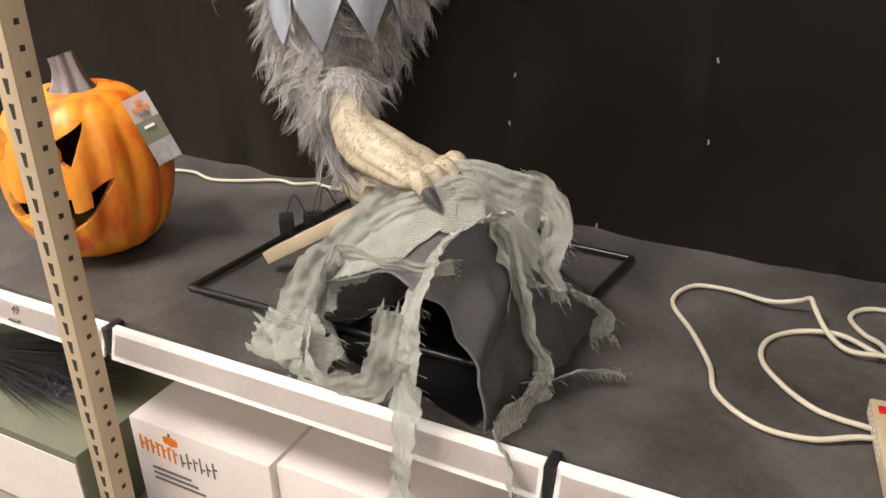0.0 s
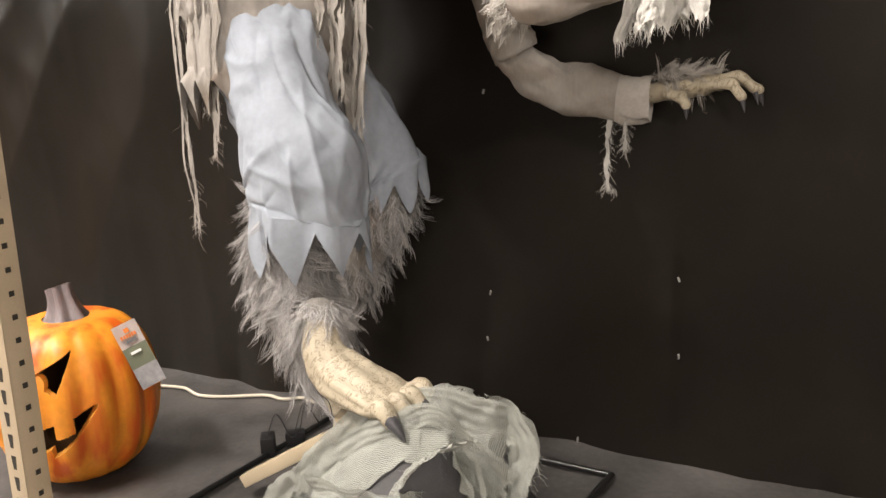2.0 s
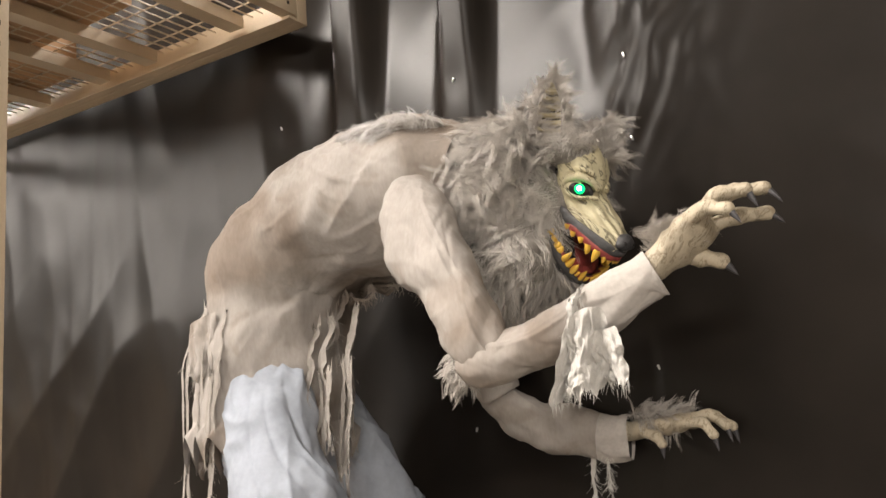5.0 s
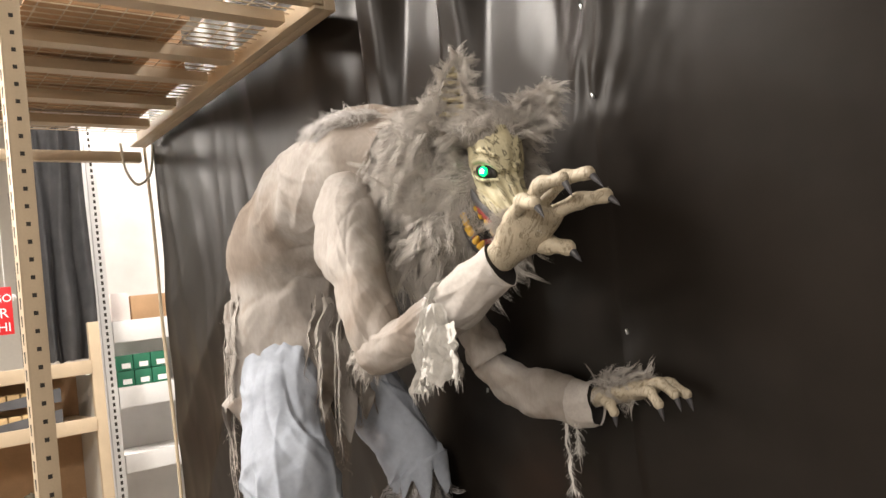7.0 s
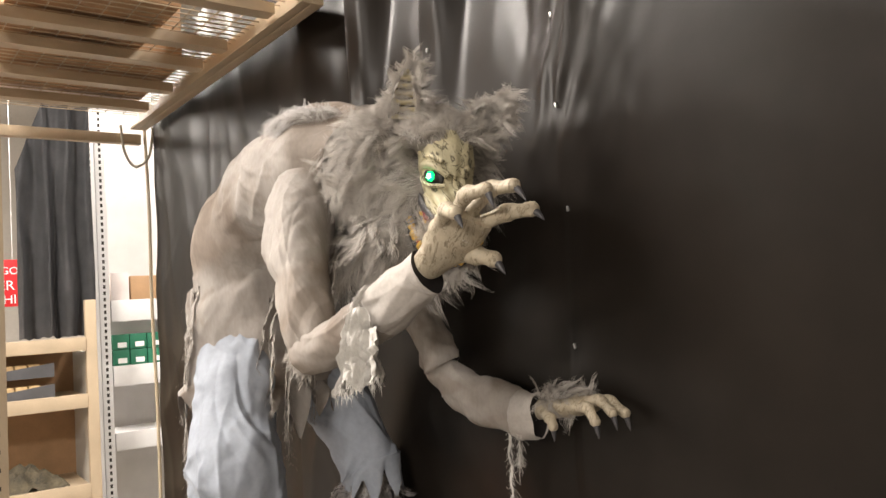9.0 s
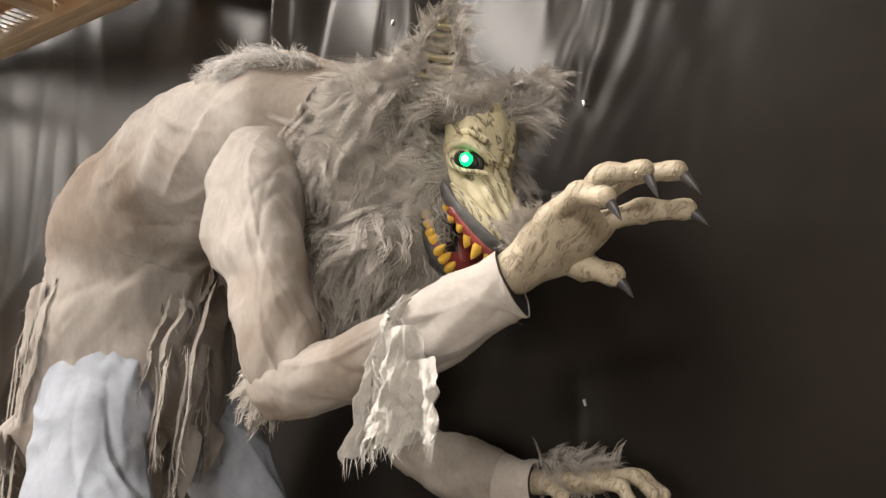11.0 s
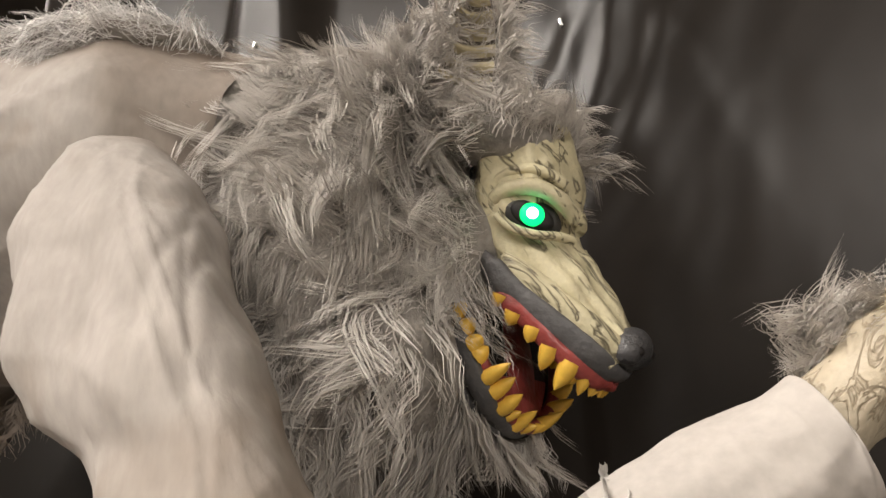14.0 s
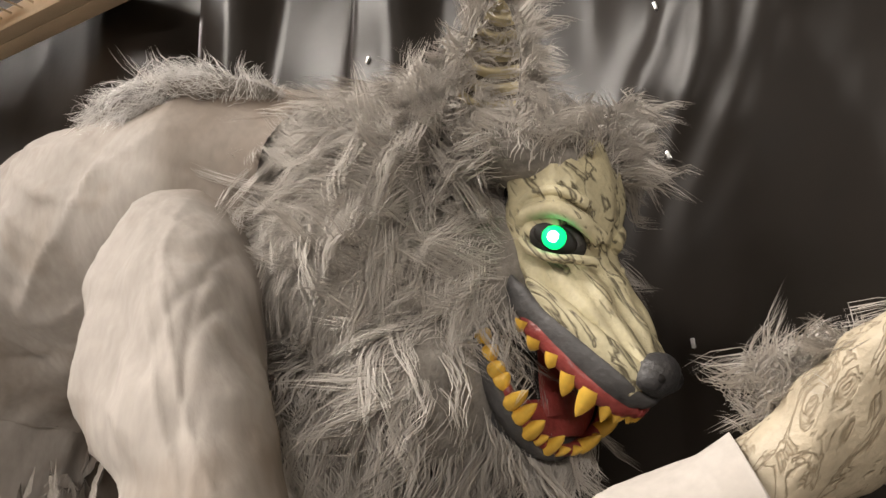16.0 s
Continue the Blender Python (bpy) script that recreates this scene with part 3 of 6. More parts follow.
# ---- carved plastic pumpkin ----
def carve(a, z):
    """True where the face is cut out: a is the turn from the face's middle in degrees, z from 0 at the base to 1."""
    b = abs(a)
    z -= 0.095
    if 11 < b < 45 and 0.50 < z < 0.80:       # eye: a slanted triangle with a round pupil left standing
        top = 0.64 + (b - 11) / 34 * 0.13
        low = 0.64 - 0.11 * max(0, min(1, (b - 11) / 20)) if b < 31 else 0.53 + (b - 31) / 14 * 0.23
        if low < z < top and not ((b - 17) ** 2 / 49 + ((z - 0.60) / 0.06) ** 2 < 1):
            return True
    if b < 57:                                 # mouth: a wide grin with square teeth
        top = 0.345 + 0.125 * (b / 57) ** 2
        low = 0.135 + 0.32 * (b / 57) ** 2.3
        if 8 < b < 22:
            low += 0.06
        if 27 < b < 40:
            top -= 0.085
        if b < 4:
            top -= 0.04
        return low < z < top
    return b < 7 and 0.41 < z < 0.41 + 0.10 * (1 - b / 7)


def pumpkin():
    t = thing("pumpkin_lantern", pose(-1.994, 1.358, 0.557, 0, 0, 12), "orange carved plastic pumpkin lantern with a jagged grin", "pumpkin")
    R, H, NA, NZ = 0.232, 0.502, 420, 150

    def at(a, z, inset=0.0):
        th = math.acos(max(-1, min(1, 1 - 2 * z)))
        prof = math.sin(th) ** 0.62
        rib = 1 - 0.045 * abs(math.cos(a * 7.5 / 1.0)) ** 3 * prof
        wob = 1 + 0.012 * nz(math.cos(a) * 2, math.sin(a) * 2, z * 3)
        r = (R * prof * rib * wob) - inset * prof
        zz = H * z - (0.035 * max(0, 1 - prof) ** 1.2 if z > 0.5 else 0)
        return Vector((r * math.sin(a), -r * math.cos(a), max(0.0, zz + (inset if z < 0.5 else -inset) * (1 - prof))))

    bm = bmesh.new()
    out = [[bm.verts.new(at(2 * math.pi * i / NA - math.pi, 0.004 + 0.992 * j / NZ)) for i in range(NA)] for j in range(NZ + 1)]
    inn = [[bm.verts.new(at(2 * math.pi * i / NA - math.pi, 0.004 + 0.992 * j / NZ, 0.028)) for i in range(NA)] for j in range(NZ + 1)]
    cut = [[carve(360 * (i + 0.5) / NA - 180, 0.004 + 0.992 * (j + 0.5) / NZ) for i in range(NA)] for j in range(NZ)]
    for j in range(NZ):
        for i in range(NA):
            k = (i + 1) % NA
            if cut[j][i]:
                continue
            bm.faces.new((out[j][i], out[j][k], out[j + 1][k], out[j + 1][i]))
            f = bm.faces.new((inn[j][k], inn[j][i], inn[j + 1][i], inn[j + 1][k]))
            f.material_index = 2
            for a, b, hit in (((j, i), (j + 1, i), cut[j][i - 1]), ((j + 1, k), (j, k), cut[j][k]), ((j, k), (j, i), j > 0 and cut[j - 1][i]), ((j + 1, i), (j + 1, k), j < NZ - 1 and cut[j + 1][i])):
                if hit:
                    q = bm.faces.new((out[a[0]][a[1]], out[b[0]][b[1]], inn[b[0]][b[1]], inn[a[0]][a[1]]))
                    q.material_index = 1
    loose = [v for v in bm.verts if not v.link_faces]
    bmesh.ops.delete(bm, geom=loose, context="VERTS")
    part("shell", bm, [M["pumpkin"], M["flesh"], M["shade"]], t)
    bm = bmesh.new()
    rings = []
    for j in range(15):
        v = j / 14
        r = 0.038 * (1 - v) ** 2.4 + 0.029 + 0.003 * v
        cx, cz = -0.012 * v * v, H - 0.042 + 0.106 * v
        rings.append([bm.verts.new((cx + r * (1 + 0.16 * math.cos(a * 6)) * math.cos(a), r * (1 + 0.16 * math.cos(a * 6)) * math.sin(a), cz + 0.01 * v * math.cos(a))) for a in [2 * math.pi * i / 48 for i in range(48)]])
    for a, b in zip(rings, rings[1:]):
        for i in range(48):
            bm.faces.new((a[i], a[(i + 1) % 48], b[(i + 1) % 48], b[i]))
    bm.faces.new(rings[-1])
    part("stem", bm, M["stem"], t, "ridged grey-purple stem")
    bm = bmesh.new()
    top = [bm.verts.new((0.028 * math.cos(a) - 0.012, 0.028 * math.sin(a), H + 0.0652 + 0.0095 * math.cos(a))) for a in [2 * math.pi * i / 24 for i in range(24)]]
    bm.faces.new(top)
    part("stem_cut", bm, M["flesh"], t, "pale cut end of the stem")


pumpkin()


# the tag leans out from the pumpkin's shoulder
TAG = pose(-1.797, 1.395, 1.026, -14, 0, 51) @ Euler((0, math.radians(-20), 0)).to_matrix().to_4x4() @ Matrix.Diagonal((0.95, 1, 1.25, 1))


def hang_tag():
    t = thing("product_tag", TAG, "white and grey product hang tag on the pumpkin", "tag")
    bm = sheet(6, 10, lambda u, v: Vector((0.072 * (u - 0.5), 0.006 * math.sin(u * 3.1), -0.155 * v)))
    part("tag_card", thicken(bm, 0.0015), M["card"], t)
    bm = sheet(6, 6, lambda u, v: Vector((0.072 * (u - 0.5), 0.006 * math.sin(u * 3.1) - 0.0018, -0.055 - 0.05 * v)))
    part("tag_panel", bm, M["green_card"], t, "olive printed panel")
    bm = sheet(6, 6, lambda u, v: Vector((0.072 * (u - 0.5), 0.006 * math.sin(u * 3.1) - 0.0018, -0.105 - 0.048 * v)))
    part("tag_window", bm, material("grey_print", (0.30, 0.29, 0.30), 0.3, 0.7, 30, 100), t, "grey printed picture panel")
    for i in range(6):
        part("orange_mark", box(bmesh.new(), -0.024 + i * 0.008, -0.0185 + i * 0.008, -0.0012, 0.0045, -0.034, -0.026), M["orange_ink"], t, smooth=False)
    part("orange_mark", box(bmesh.new(), -0.007, 0.007, -0.0012, 0.0045, -0.022, -0.012), M["orange_ink"], t, smooth=False)
    part("grey_mark", box(bmesh.new(), -0.014, 0.016, -0.0012, 0.0045, -0.045, -0.039), M["grey_ink"], t, smooth=False)
    part("white_mark", box(bmesh.new(), -0.018, 0.012, -0.002, 0.0035, -0.073, -0.067), M["white_ink"], t, smooth=False)


hang_tag()


# ---- figure stand, cords and power strips ----
def stand():
    t = thing("figure_stand", Matrix.Identity(4), "black steel tube base frame lying on the vinyl", "stand")
    z, r = 0.572, 0.0095
    cs = [(-1.545, 1.262, z), (-0.62, 1.31, z), (-0.572, 1.975, z), (-1.52, 1.96, z)]
    names = ("front_bar", "side_bar", "back_bar", "side_bar")
    for i in range(4):
        part(names[i], tube_bm([cs[i], cs[(i + 1) % 4]], r, 12), M["tube"], t)
    for c in cs:
        bm = bmesh.new()
        bmesh.ops.create_uvsphere(bm, u_segments=12, v_segments=8, radius=r * 1.08, matrix=Matrix.Translation(c))
        part("corner_joint", bm, M["tube"], t)
    part("cross_bar", tube_bm([(-1.15, 1.285, z), (-1.13, 1.96, z)], r, 12), M["tube"], t)


stand()


def foot_post():
    bm = bmesh.new()
    box(bm, -0.035, 0.035, -0.03, 0.03, 0, 0.30, 0.006)
    ob = part("foot_block", bm, M["strip"])
    ob.matrix_world = pose(-1.125, 1.47, 0.557, 0, 8, 20)
    tagged(ob, "beige plastic support block under the raised foot", "support")


foot_post()


def cord(name, pts, r, label):
    ob = part(name, tube_bm(pts, r, 10, smooth_steps=10), M["cord"])
    return tagged(ob, label, "cord")


zc = 0.566
cord("extension_cord", [(0.33, 1.60, zc), (0.2, 1.46, zc), (0.07, 1.453, zc + 0.004), (-0.03, 1.40, zc), (-0.13, 1.393, zc), (-0.225, 1.46, zc), (-0.262, 1.56, zc), (-0.33, 1.68, zc), (-0.408, 1.80, zc), (-0.385, 1.905, zc), (-0.30, 1.93, zc), (-0.19, 1.90, zc + 0.01), (-0.125, 1.90, zc + 0.03), (-0.10, 1.885, zc + 0.05), (-0.085, 1.85, zc + 0.045), (-0.05, 1.80, zc + 0.02), (0.0, 1.75, zc + 0.012), (0.07, 1.76, zc + 0.012), (0.16, 1.80, zc)], 0.0062, "cream extension cord looped on the black vinyl")
cord("extension_cord", [(0.33, 1.50, zc), (0.18, 1.49, zc), (0.07, 1.49, zc), (-0.03, 1.50, zc), (-0.11, 1.56, zc), (-0.165, 1.64, zc), (-0.165, 1.73, zc), (-0.11, 1.80, zc), (-0.02, 1.81, zc + 0.012), (0.08, 1.775, zc), (0.2, 1.72, zc), (0.3, 1.62, zc)], 0.0062, "cream extension cord coiled on the black vinyl")
cord("extension_cord", [(0.2, 1.98, zc), (0.07, 2.005, zc), (0.01, 1.975, zc), (-0.005, 1.92, zc), (0.03, 1.86, zc), (0.07, 1.80, zc + 0.014), (0.095, 1.72, zc + 0.014), (0.11, 1.64, zc + 0.02)], 0.0062, "cream cord end feeding the power strip")
cord("lamp_cord", [(-2.30, 1.88, zc), (-2.19, 1.91, zc), (-2.08, 1.885, zc), (-1.98, 1.92, zc), (-1.86, 1.99, zc), (-1.78, 1.99, zc), (-1.72, 2.03, zc), (-1.66, 2.02, zc), (-1.5, 2.04, zc)], 0.006, "cream cord running along the back of the shelf")


def power_strip(m, length, label, outlets, along=0.05):
    t = thing("power_strip", m, label, "power strip")
    part("strip_body", box(bmesh.new(), 0, length, -0.02, 0.02, 0, 0.036, 0.004), M["strip"], t)
    for k in range(outlets):
        x = length - 0.045 - k * along
        for dy in (-0.008, 0.006):
            part("outlet_slot", box(bmesh.new(), x, x + 0.014, dy - 0.0035, dy + 0.0035, 0.0355, 0.0368), M["black"], t, smooth=False)
    return t


power_strip(pose(-1.43, 1.458, 0.588, 0, -32, 2), 0.42, "beige plastic power strip lying propped on the stand", 2, 0.035)
ps = power_strip(pose(0.075, 1.56, 0.557, 0, 0, -80), 0.42, "cream plastic power strip with a perforated side", 5)
for i in range(18):
    part("vent_dot", box(bmesh.new(), 0.02 + 0.018 * (i % 9), 0.026 + 0.018 * (i % 9), -0.0206, -0.0198, 0.010 + 0.012 * (i // 9), 0.016 + 0.012 * (i // 9)), M["white_ink"], ps, smooth=False)
part("red_switch", box(bmesh.new(), 0.03, 0.05, -0.008, 0.008, 0.0355, 0.041, 0.001), M["red_sign"], ps, "red rocker switch")


def plug_pack():
    t = thing("power_adapter", pose(-1.545, 1.66, 0.56, 0, 0, 40), "black plug-in power adapter with a thin lead", "adapter")
    part("adapter_body", box(bmesh.new(), -0.022, 0.022, -0.03, 0.03, 0.0, 0.065, 0.006), M["black"], t)
    part("adapter_lead", tube_bm([(0, 0, 0.06), (0.03, 0.02, 0.12), (0.07, 0.0, 0.05), (0.1, -0.03, 0.09), (0.12, 0.02, 0.14), (0.16, 0.04, 0.06)], 0.0018, 6), M["black"], t)
    bm = bmesh.new()
    box(bm, 0.05, 0.11, 0.03, 0.07, 0.0, 0.045, 0.005)
    part("adapter_body", bm, M["black"], t)
    part("adapter_lead", tube_bm([(0.08, 0.05, 0.04), (0.12, 0.09, 0.13), (0.19, 0.08, 0.12), (0.2, 0.03, 0.02)], 0.0014, 6), M["black"], t)


plug_pack()


# ---- draped cloth tunnel ----
DOME = Matrix(((0.977, 0.211, 0, -0.866), (-0.211, 0.977, 0, 1.164), (0, 0, 1, 0.557), (0, 0, 0, 1)))


TENT = Facets(5, 0.13, 0.22, (0.4, 1, 0), 1.0, 9)


def dome_at(a, v, lift=0.0):
    """A place on the tunnel: a from 0 (one foot) to 1 (other foot), v from 0 (mouth) to 1 (rear)."""
    th = math.pi * (1 - a)
    r = 1 - 0.26 * v * v
    w, h = 0.245 * r + lift, (0.25 + 0.125 * min(1, v / 0.5) * (2 - min(1, v / 0.5))) * (1 - 0.20 * v ** 3) + lift
    x, z = w * math.copysign(abs(math.cos(th)) ** 1.05, math.cos(th)), h * math.sin(th) ** 1.0
    q = Vector((a * 6 + v * 2.5, v * 3.2 - a * 2, 2))
    wr = 0.050 * (noise.voronoi(q)[0][0] - 0.4) + 0.012 * nz(a * 9 + v * 3, v * 5 - a * 3, 2) + 2.6 * (TENT((a * 0.75, v * 0.44, 0.0)) - 0.008)
    return Vector((x * (1 + wr * 2), 0.44 * v + wr * 0.5, max(0.0, z * (1 + wr * 1.6))))


def tunnel():
    t = thing("cloth_tunnel", DOME, "charcoal cloth half-round tunnel, wrinkled, standing on the shelf", "tunnel")
    bm = sheet(90, 60, lambda u, v: dome_at(u, v))
    part("cover", thicken(bm, -0.004), M["tent"], t)

    def rear(u, v):
        p = dome_at(u, 1)
        return Vector((p.x * (1 - v), p.y + 0.02 * v, p.z * (1 - v)))

    part("rear_panel", sheet(40, 6, rear), M["tent"], t)
    part("mouth_hoop", tube_bm([dome_at(k / 24, 0.0, -0.002) for k in range(25)], 0.0035, 8, smooth_steps=3), M["tent"], t)
    # Black sheet added on the tunnel floor to darken its inside.
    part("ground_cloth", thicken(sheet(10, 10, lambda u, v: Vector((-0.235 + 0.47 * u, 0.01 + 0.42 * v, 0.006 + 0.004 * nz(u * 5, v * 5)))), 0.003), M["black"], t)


tunnel()


def ribbon(path, width, seed, pleats=3.0, depth=0.35, fray=0.12, steps=9, across=18, spread=None):
    """A crumpled strip of cloth along a path, with pleats and ragged edges."""
    pts = spline(path, steps)
    n = len(pts)
    grid = []
    side = None
    for i, p in enumerate(pts):
        t = (pts[min(i + 1, n - 1)] - pts[max(i - 1, 0)]).normalized()
        if side is None:
            side = t.cross(Vector((0.25, 1, 0.3))).normalized()
        side = (side - t * side.dot(t)).normalized()
        up = side.cross(t)
        s = i / (n - 1)
        w = width * (0.85 + 0.40 * nz(s * 4, seed) + 0.10 * math.sin(s * 9 + seed))
        if spread:
            w *= spread(s)
        w = max(w, width * 0.35)
        shift = side * (0.22 * width * nz(s * 6, seed + 20)) + up * (0.18 * width * nz(s * 7, seed + 40))
        row = []
        for j in range(across + 1):
            u = j / across - 0.5
            edge = 1 + fray * (nz(s * 22, seed + (3 if u > 0 else 9)) + 0.7 * nz(s * 60, seed + (5 if u > 0 else 7))) * (abs(u) * 2) ** 3
            q = Vector((u * 3.2 + seed, s * n * 0.30 + seed, seed))
            crumple = noise.voronoi(q)[0][0] - 0.45
            fold = depth * w * (0.11 * math.sin(pleats * 6.28 * u + 4 * nz(s * 3, seed, 1) + nz(u * 3, s * 9, seed)) + 0.30 * nz(u * 7 + seed, s * n * 0.45, seed) + 0.16 * nz(u * 17 + seed, s * n * 0.9, seed) + 0.42 * crumple)
            end = 0.045 * nz(u * 9, seed + 2) + 0.03 * nz(u * 25, seed) if i in (0, n - 1) else 0.0
            row.append(p + shift + side * (u * w * edge) + up * fold + t * end)
        grid.append(row)
    return grid


def grid_bm(grids):
    bm = bmesh.new()
    for g in grids:
        rows = [[bm.verts.new(p) for p in r] for r in g]
        for a, b in zip(rows, rows[1:]):
            for i in range(len(a) - 1):
                bm.faces.new((a[i], a[i + 1], b[i + 1], b[i]))
    return bm


def loose_threads(bm, grids, count, seed, length=0.03, r=0.0006):
    """Fine frayed threads along the edges of strips."""
    rng = random.Random(seed)
    for k in range(count):
        g = rng.choice(grids)
        row = rng.choice(g)
        p = row[0] if rng.random() < 0.5 else row[-1]
        if rng.random() < 0.25:
            p = rng.choice(g[-1])
        q = [p]
        d = Vector((rng.gauss(0, 1), rng.gauss(0, 1), rng.gauss(0, 0.7) - 0.5)).normalized()
        for s in range(4):
            d = (d + Vector((rng.gauss(0, 0.5), rng.gauss(0, 0.5), -0.25))).normalized()
            q.append(q[-1] + d * length * rng.uniform(0.12, 0.4))
        for a, b in zip(q, q[1:]):
            v = [bm.verts.new(a), bm.verts.new(b), bm.verts.new(b + Vector((r, r, 2 * r))), bm.verts.new(a + Vector((r, r, 2 * r)))]
            bm.faces.new(v)


def gauze_cloth():
    D = lambda a, v, lift=0.012: DOME @ dome_at(a, v, lift)
    t = thing("gauze_drape", Matrix.Identity(4), "torn grey-green gauze strips draped over the cloth tunnel", "gauze")
    # the torn veil that lies over the crown
    def veil(u, v):
        n1, n2 = nz(u * 6, 3), nz(u * 17, 8)
        a = 0.28 + 0.50 * u + 0.05 * nz(v * 7, 5) * (1 if 0.02 < u < 0.98 else 2)
        lo = -0.02 + 0.34 * ease(u, 0.35, 0.75) + 0.09 * n1 + 0.05 * n2
        hi = 0.90 - 0.22 * ease(u, 0.4, 1.0) + 0.10 * nz(u * 8, 6)
        q = Vector((u * 7 + v * 4, v * 2.0 - u * 3, 1))
        lift = 0.006 + 0.006 * abs(nz(u * 16 + v * 6, v * 3)) + 0.006 * max(0, 0.5 - noise.voronoi(q)[0][0]) + 0.005 * abs(nz(u * 40, v * 9))
        return D(a, lo + (hi - lo) * v, lift)
    bm = sheet(90, 60, veil)
    part("gauze_veil", bm, M["gauze"], t)
    strips = [
        ("gauze_wrap", [D(0.20, 0.10), D(0.30, 0.24, 0.02), D(0.42, 0.34, 0.015), D(0.54, 0.50, 0.015), D(0.64, 0.66, 0.03), D(0.70, 0.80, 0.05), D(0.76, 0.84, 0.035)], 0.10, 3),
        ("gauze_wrap", [D(0.26, 0.04), D(0.36, 0.10, 0.02), D(0.48, 0.2, 0.015), D(0.58, 0.36, 0.015), D(0.68, 0.55, 0.02), D(0.78, 0.66, 0.02)], 0.09, 3),
        ("gauze_wrap", [D(0.52, 0.66, 0.02), D(0.58, 0.70, 0.05), D(0.64, 0.76, 0.05), D(0.72, 0.76, 0.03), D(0.80, 0.72, 0.02), D(0.87, 0.68, 0.02)], 0.10, 3),
        ("gauze_wrap", [D(0.76, 0.42, 0.01), D(0.80, 0.56, 0.02), D(0.84, 0.70, 0.025), D(0.88, 0.78, 0.02)], 0.09, 2),
        # the long strip over the mouth and the shelf edge
        ("gauze_strip", [D(0.66, 0.46), D(0.62, 0.24), D(0.60, 0.06), Vector((-0.775, 1.10, 0.80)), Vector((-0.755, 1.075, 0.72)), Vector((-0.745, 1.06, 0.62)), Vector((-0.755, 1.045, 0.5)), Vector((-0.765, 1.04, 0.38)), Vector((-0.76, 1.04, 0.26))], 0.16, 3),
        # swags to the foot of the mouth
        ("gauze_strip", [D(0.42, 0.16), D(0.30, 0.06, 0.02), D(0.2, 0.02, 0.025), D(0.1, 0.0, 0.025), Vector((-1.085, 1.16, 0.62)), Vector((-1.05, 1.115, 0.585)), Vector((-1.12, 1.12, 0.59)), Vector((-1.21, 1.14, 0.615))], 0.11, 2),
        ("gauze_strip", [Vector((-1.08, 1.17, 0.66)), Vector((-1.03, 1.10, 0.60)), Vector((-0.94, 1.075, 0.58)), Vector((-0.86, 1.08, 0.60)), Vector((-0.80, 1.09, 0.70)), Vector((-0.78, 1.10, 0.80))], 0.10, 2),
        ("gauze_strip", [D(0.2, 0.05), Vector((-1.02, 1.15, 0.70)), Vector((-0.99, 1.17, 0.62)), Vector((-1.06, 1.17, 0.585))], 0.065, 2),
        ("gauze_strip", [D(0.22, 0.1, 0.02), D(0.34, 0.03, 0.025), D(0.46, 0.0, 0.02), D(0.58, 0.03, 0.02), D(0.66, 0.1, 0.015)], 0.05, 2),
        # strips down the far side
        ("gauze_strip", [D(0.66, 0.48), D(0.73, 0.47), D(0.80, 0.47), D(0.88, 0.46), D(0.95, 0.42), D(0.985, 0.38, 0.02), Vector((-0.50, 1.36, 0.60)), Vector((-0.43, 1.40, 0.59))], 0.095, 2),
        ("gauze_strip", [D(0.97, 0.34, 0.02), Vector((-0.53, 1.28, 0.59)), Vector((-0.56, 1.19, 0.585)), Vector((-0.555, 1.105, 0.575)), Vector((-0.52, 1.055, 0.53)), Vector((-0.51, 1.045, 0.44)), Vector((-0.50, 1.04, 0.34))], 0.125, 2),
        ("gauze_strip", [D(0.84, 0.75), D(0.9, 0.85, 0.02), D(0.95, 0.9, 0.03), D(0.985, 0.93, 0.03), Vector((-0.50, 1.52, 0.585))], 0.05, 2),
    ]
    for k, (name, path, w, pl) in enumerate(strips):
        g = ribbon(path, w * (0.85 if name == "gauze_wrap" else 1.12), 3.7 * k + 1, pl + 1, 0.15, fray=0.14, steps=14, across=28)
        bm = grid_bm([g])
        loose_threads(bm, [g], 150, k, 0.024, 0.0004)
        part(name, bm, M["gauze"], t)


gauze_cloth()


# ---- the werewolf figure: one mesh ----
class Sculpt:
    """Collects surfaces with their materials into one mesh."""

    def __init__(self):
        self.v, self.f, self.m, self.names = [], [], [], []
        self.count = 0

    def slot(self, name):
        if name not in self.names:
            self.names.append(name)
        return self.names.index(name)

    def add(self, verts, faces, name):
        k = self.count
        verts = np.asarray(verts, float).reshape(-1, 3)
        self.v.append(verts)
        self.f += [tuple(k + i for i in f) for f in faces]
        self.m += [self.slot(name)] * len(faces)
        self.count += len(verts)
        return k

    def grid(self, rows, name, closed=False):
        n, m = len(rows), len(rows[0])
        faces = []
        for j in range(n - 1):
            for i in range(m if closed else m - 1):
                k = (i + 1) % m
                faces.append((j * m + i, j * m + k, (j + 1) * m + k, (j + 1) * m + i))
        verts = np.array([[tuple(p) for p in r] for r in rows]).reshape(-1, 3)
        self.add(verts, faces, name)
        return verts, faces

    def cap(self, ring, name):
        c = sum((Vector(p) for p in ring), Vector()) / len(ring)
        n = len(ring)
        self.add([tuple(p) for p in ring] + [tuple(c)], [(i, (i + 1) % n, n) for i in range(n)], name)

    def object(self, name):
        me = bpy.data.meshes.new(name)
        me.from_pydata(np.concatenate(self.v).tolist(), [], self.f)
        for k in self.names:
            me.materials.append(M[k])
        me.polygons.foreach_set("material_index", self.m)
        me.polygons.foreach_set("use_smooth", [True] * len(self.f))
        me.update()
        return new(name, me)


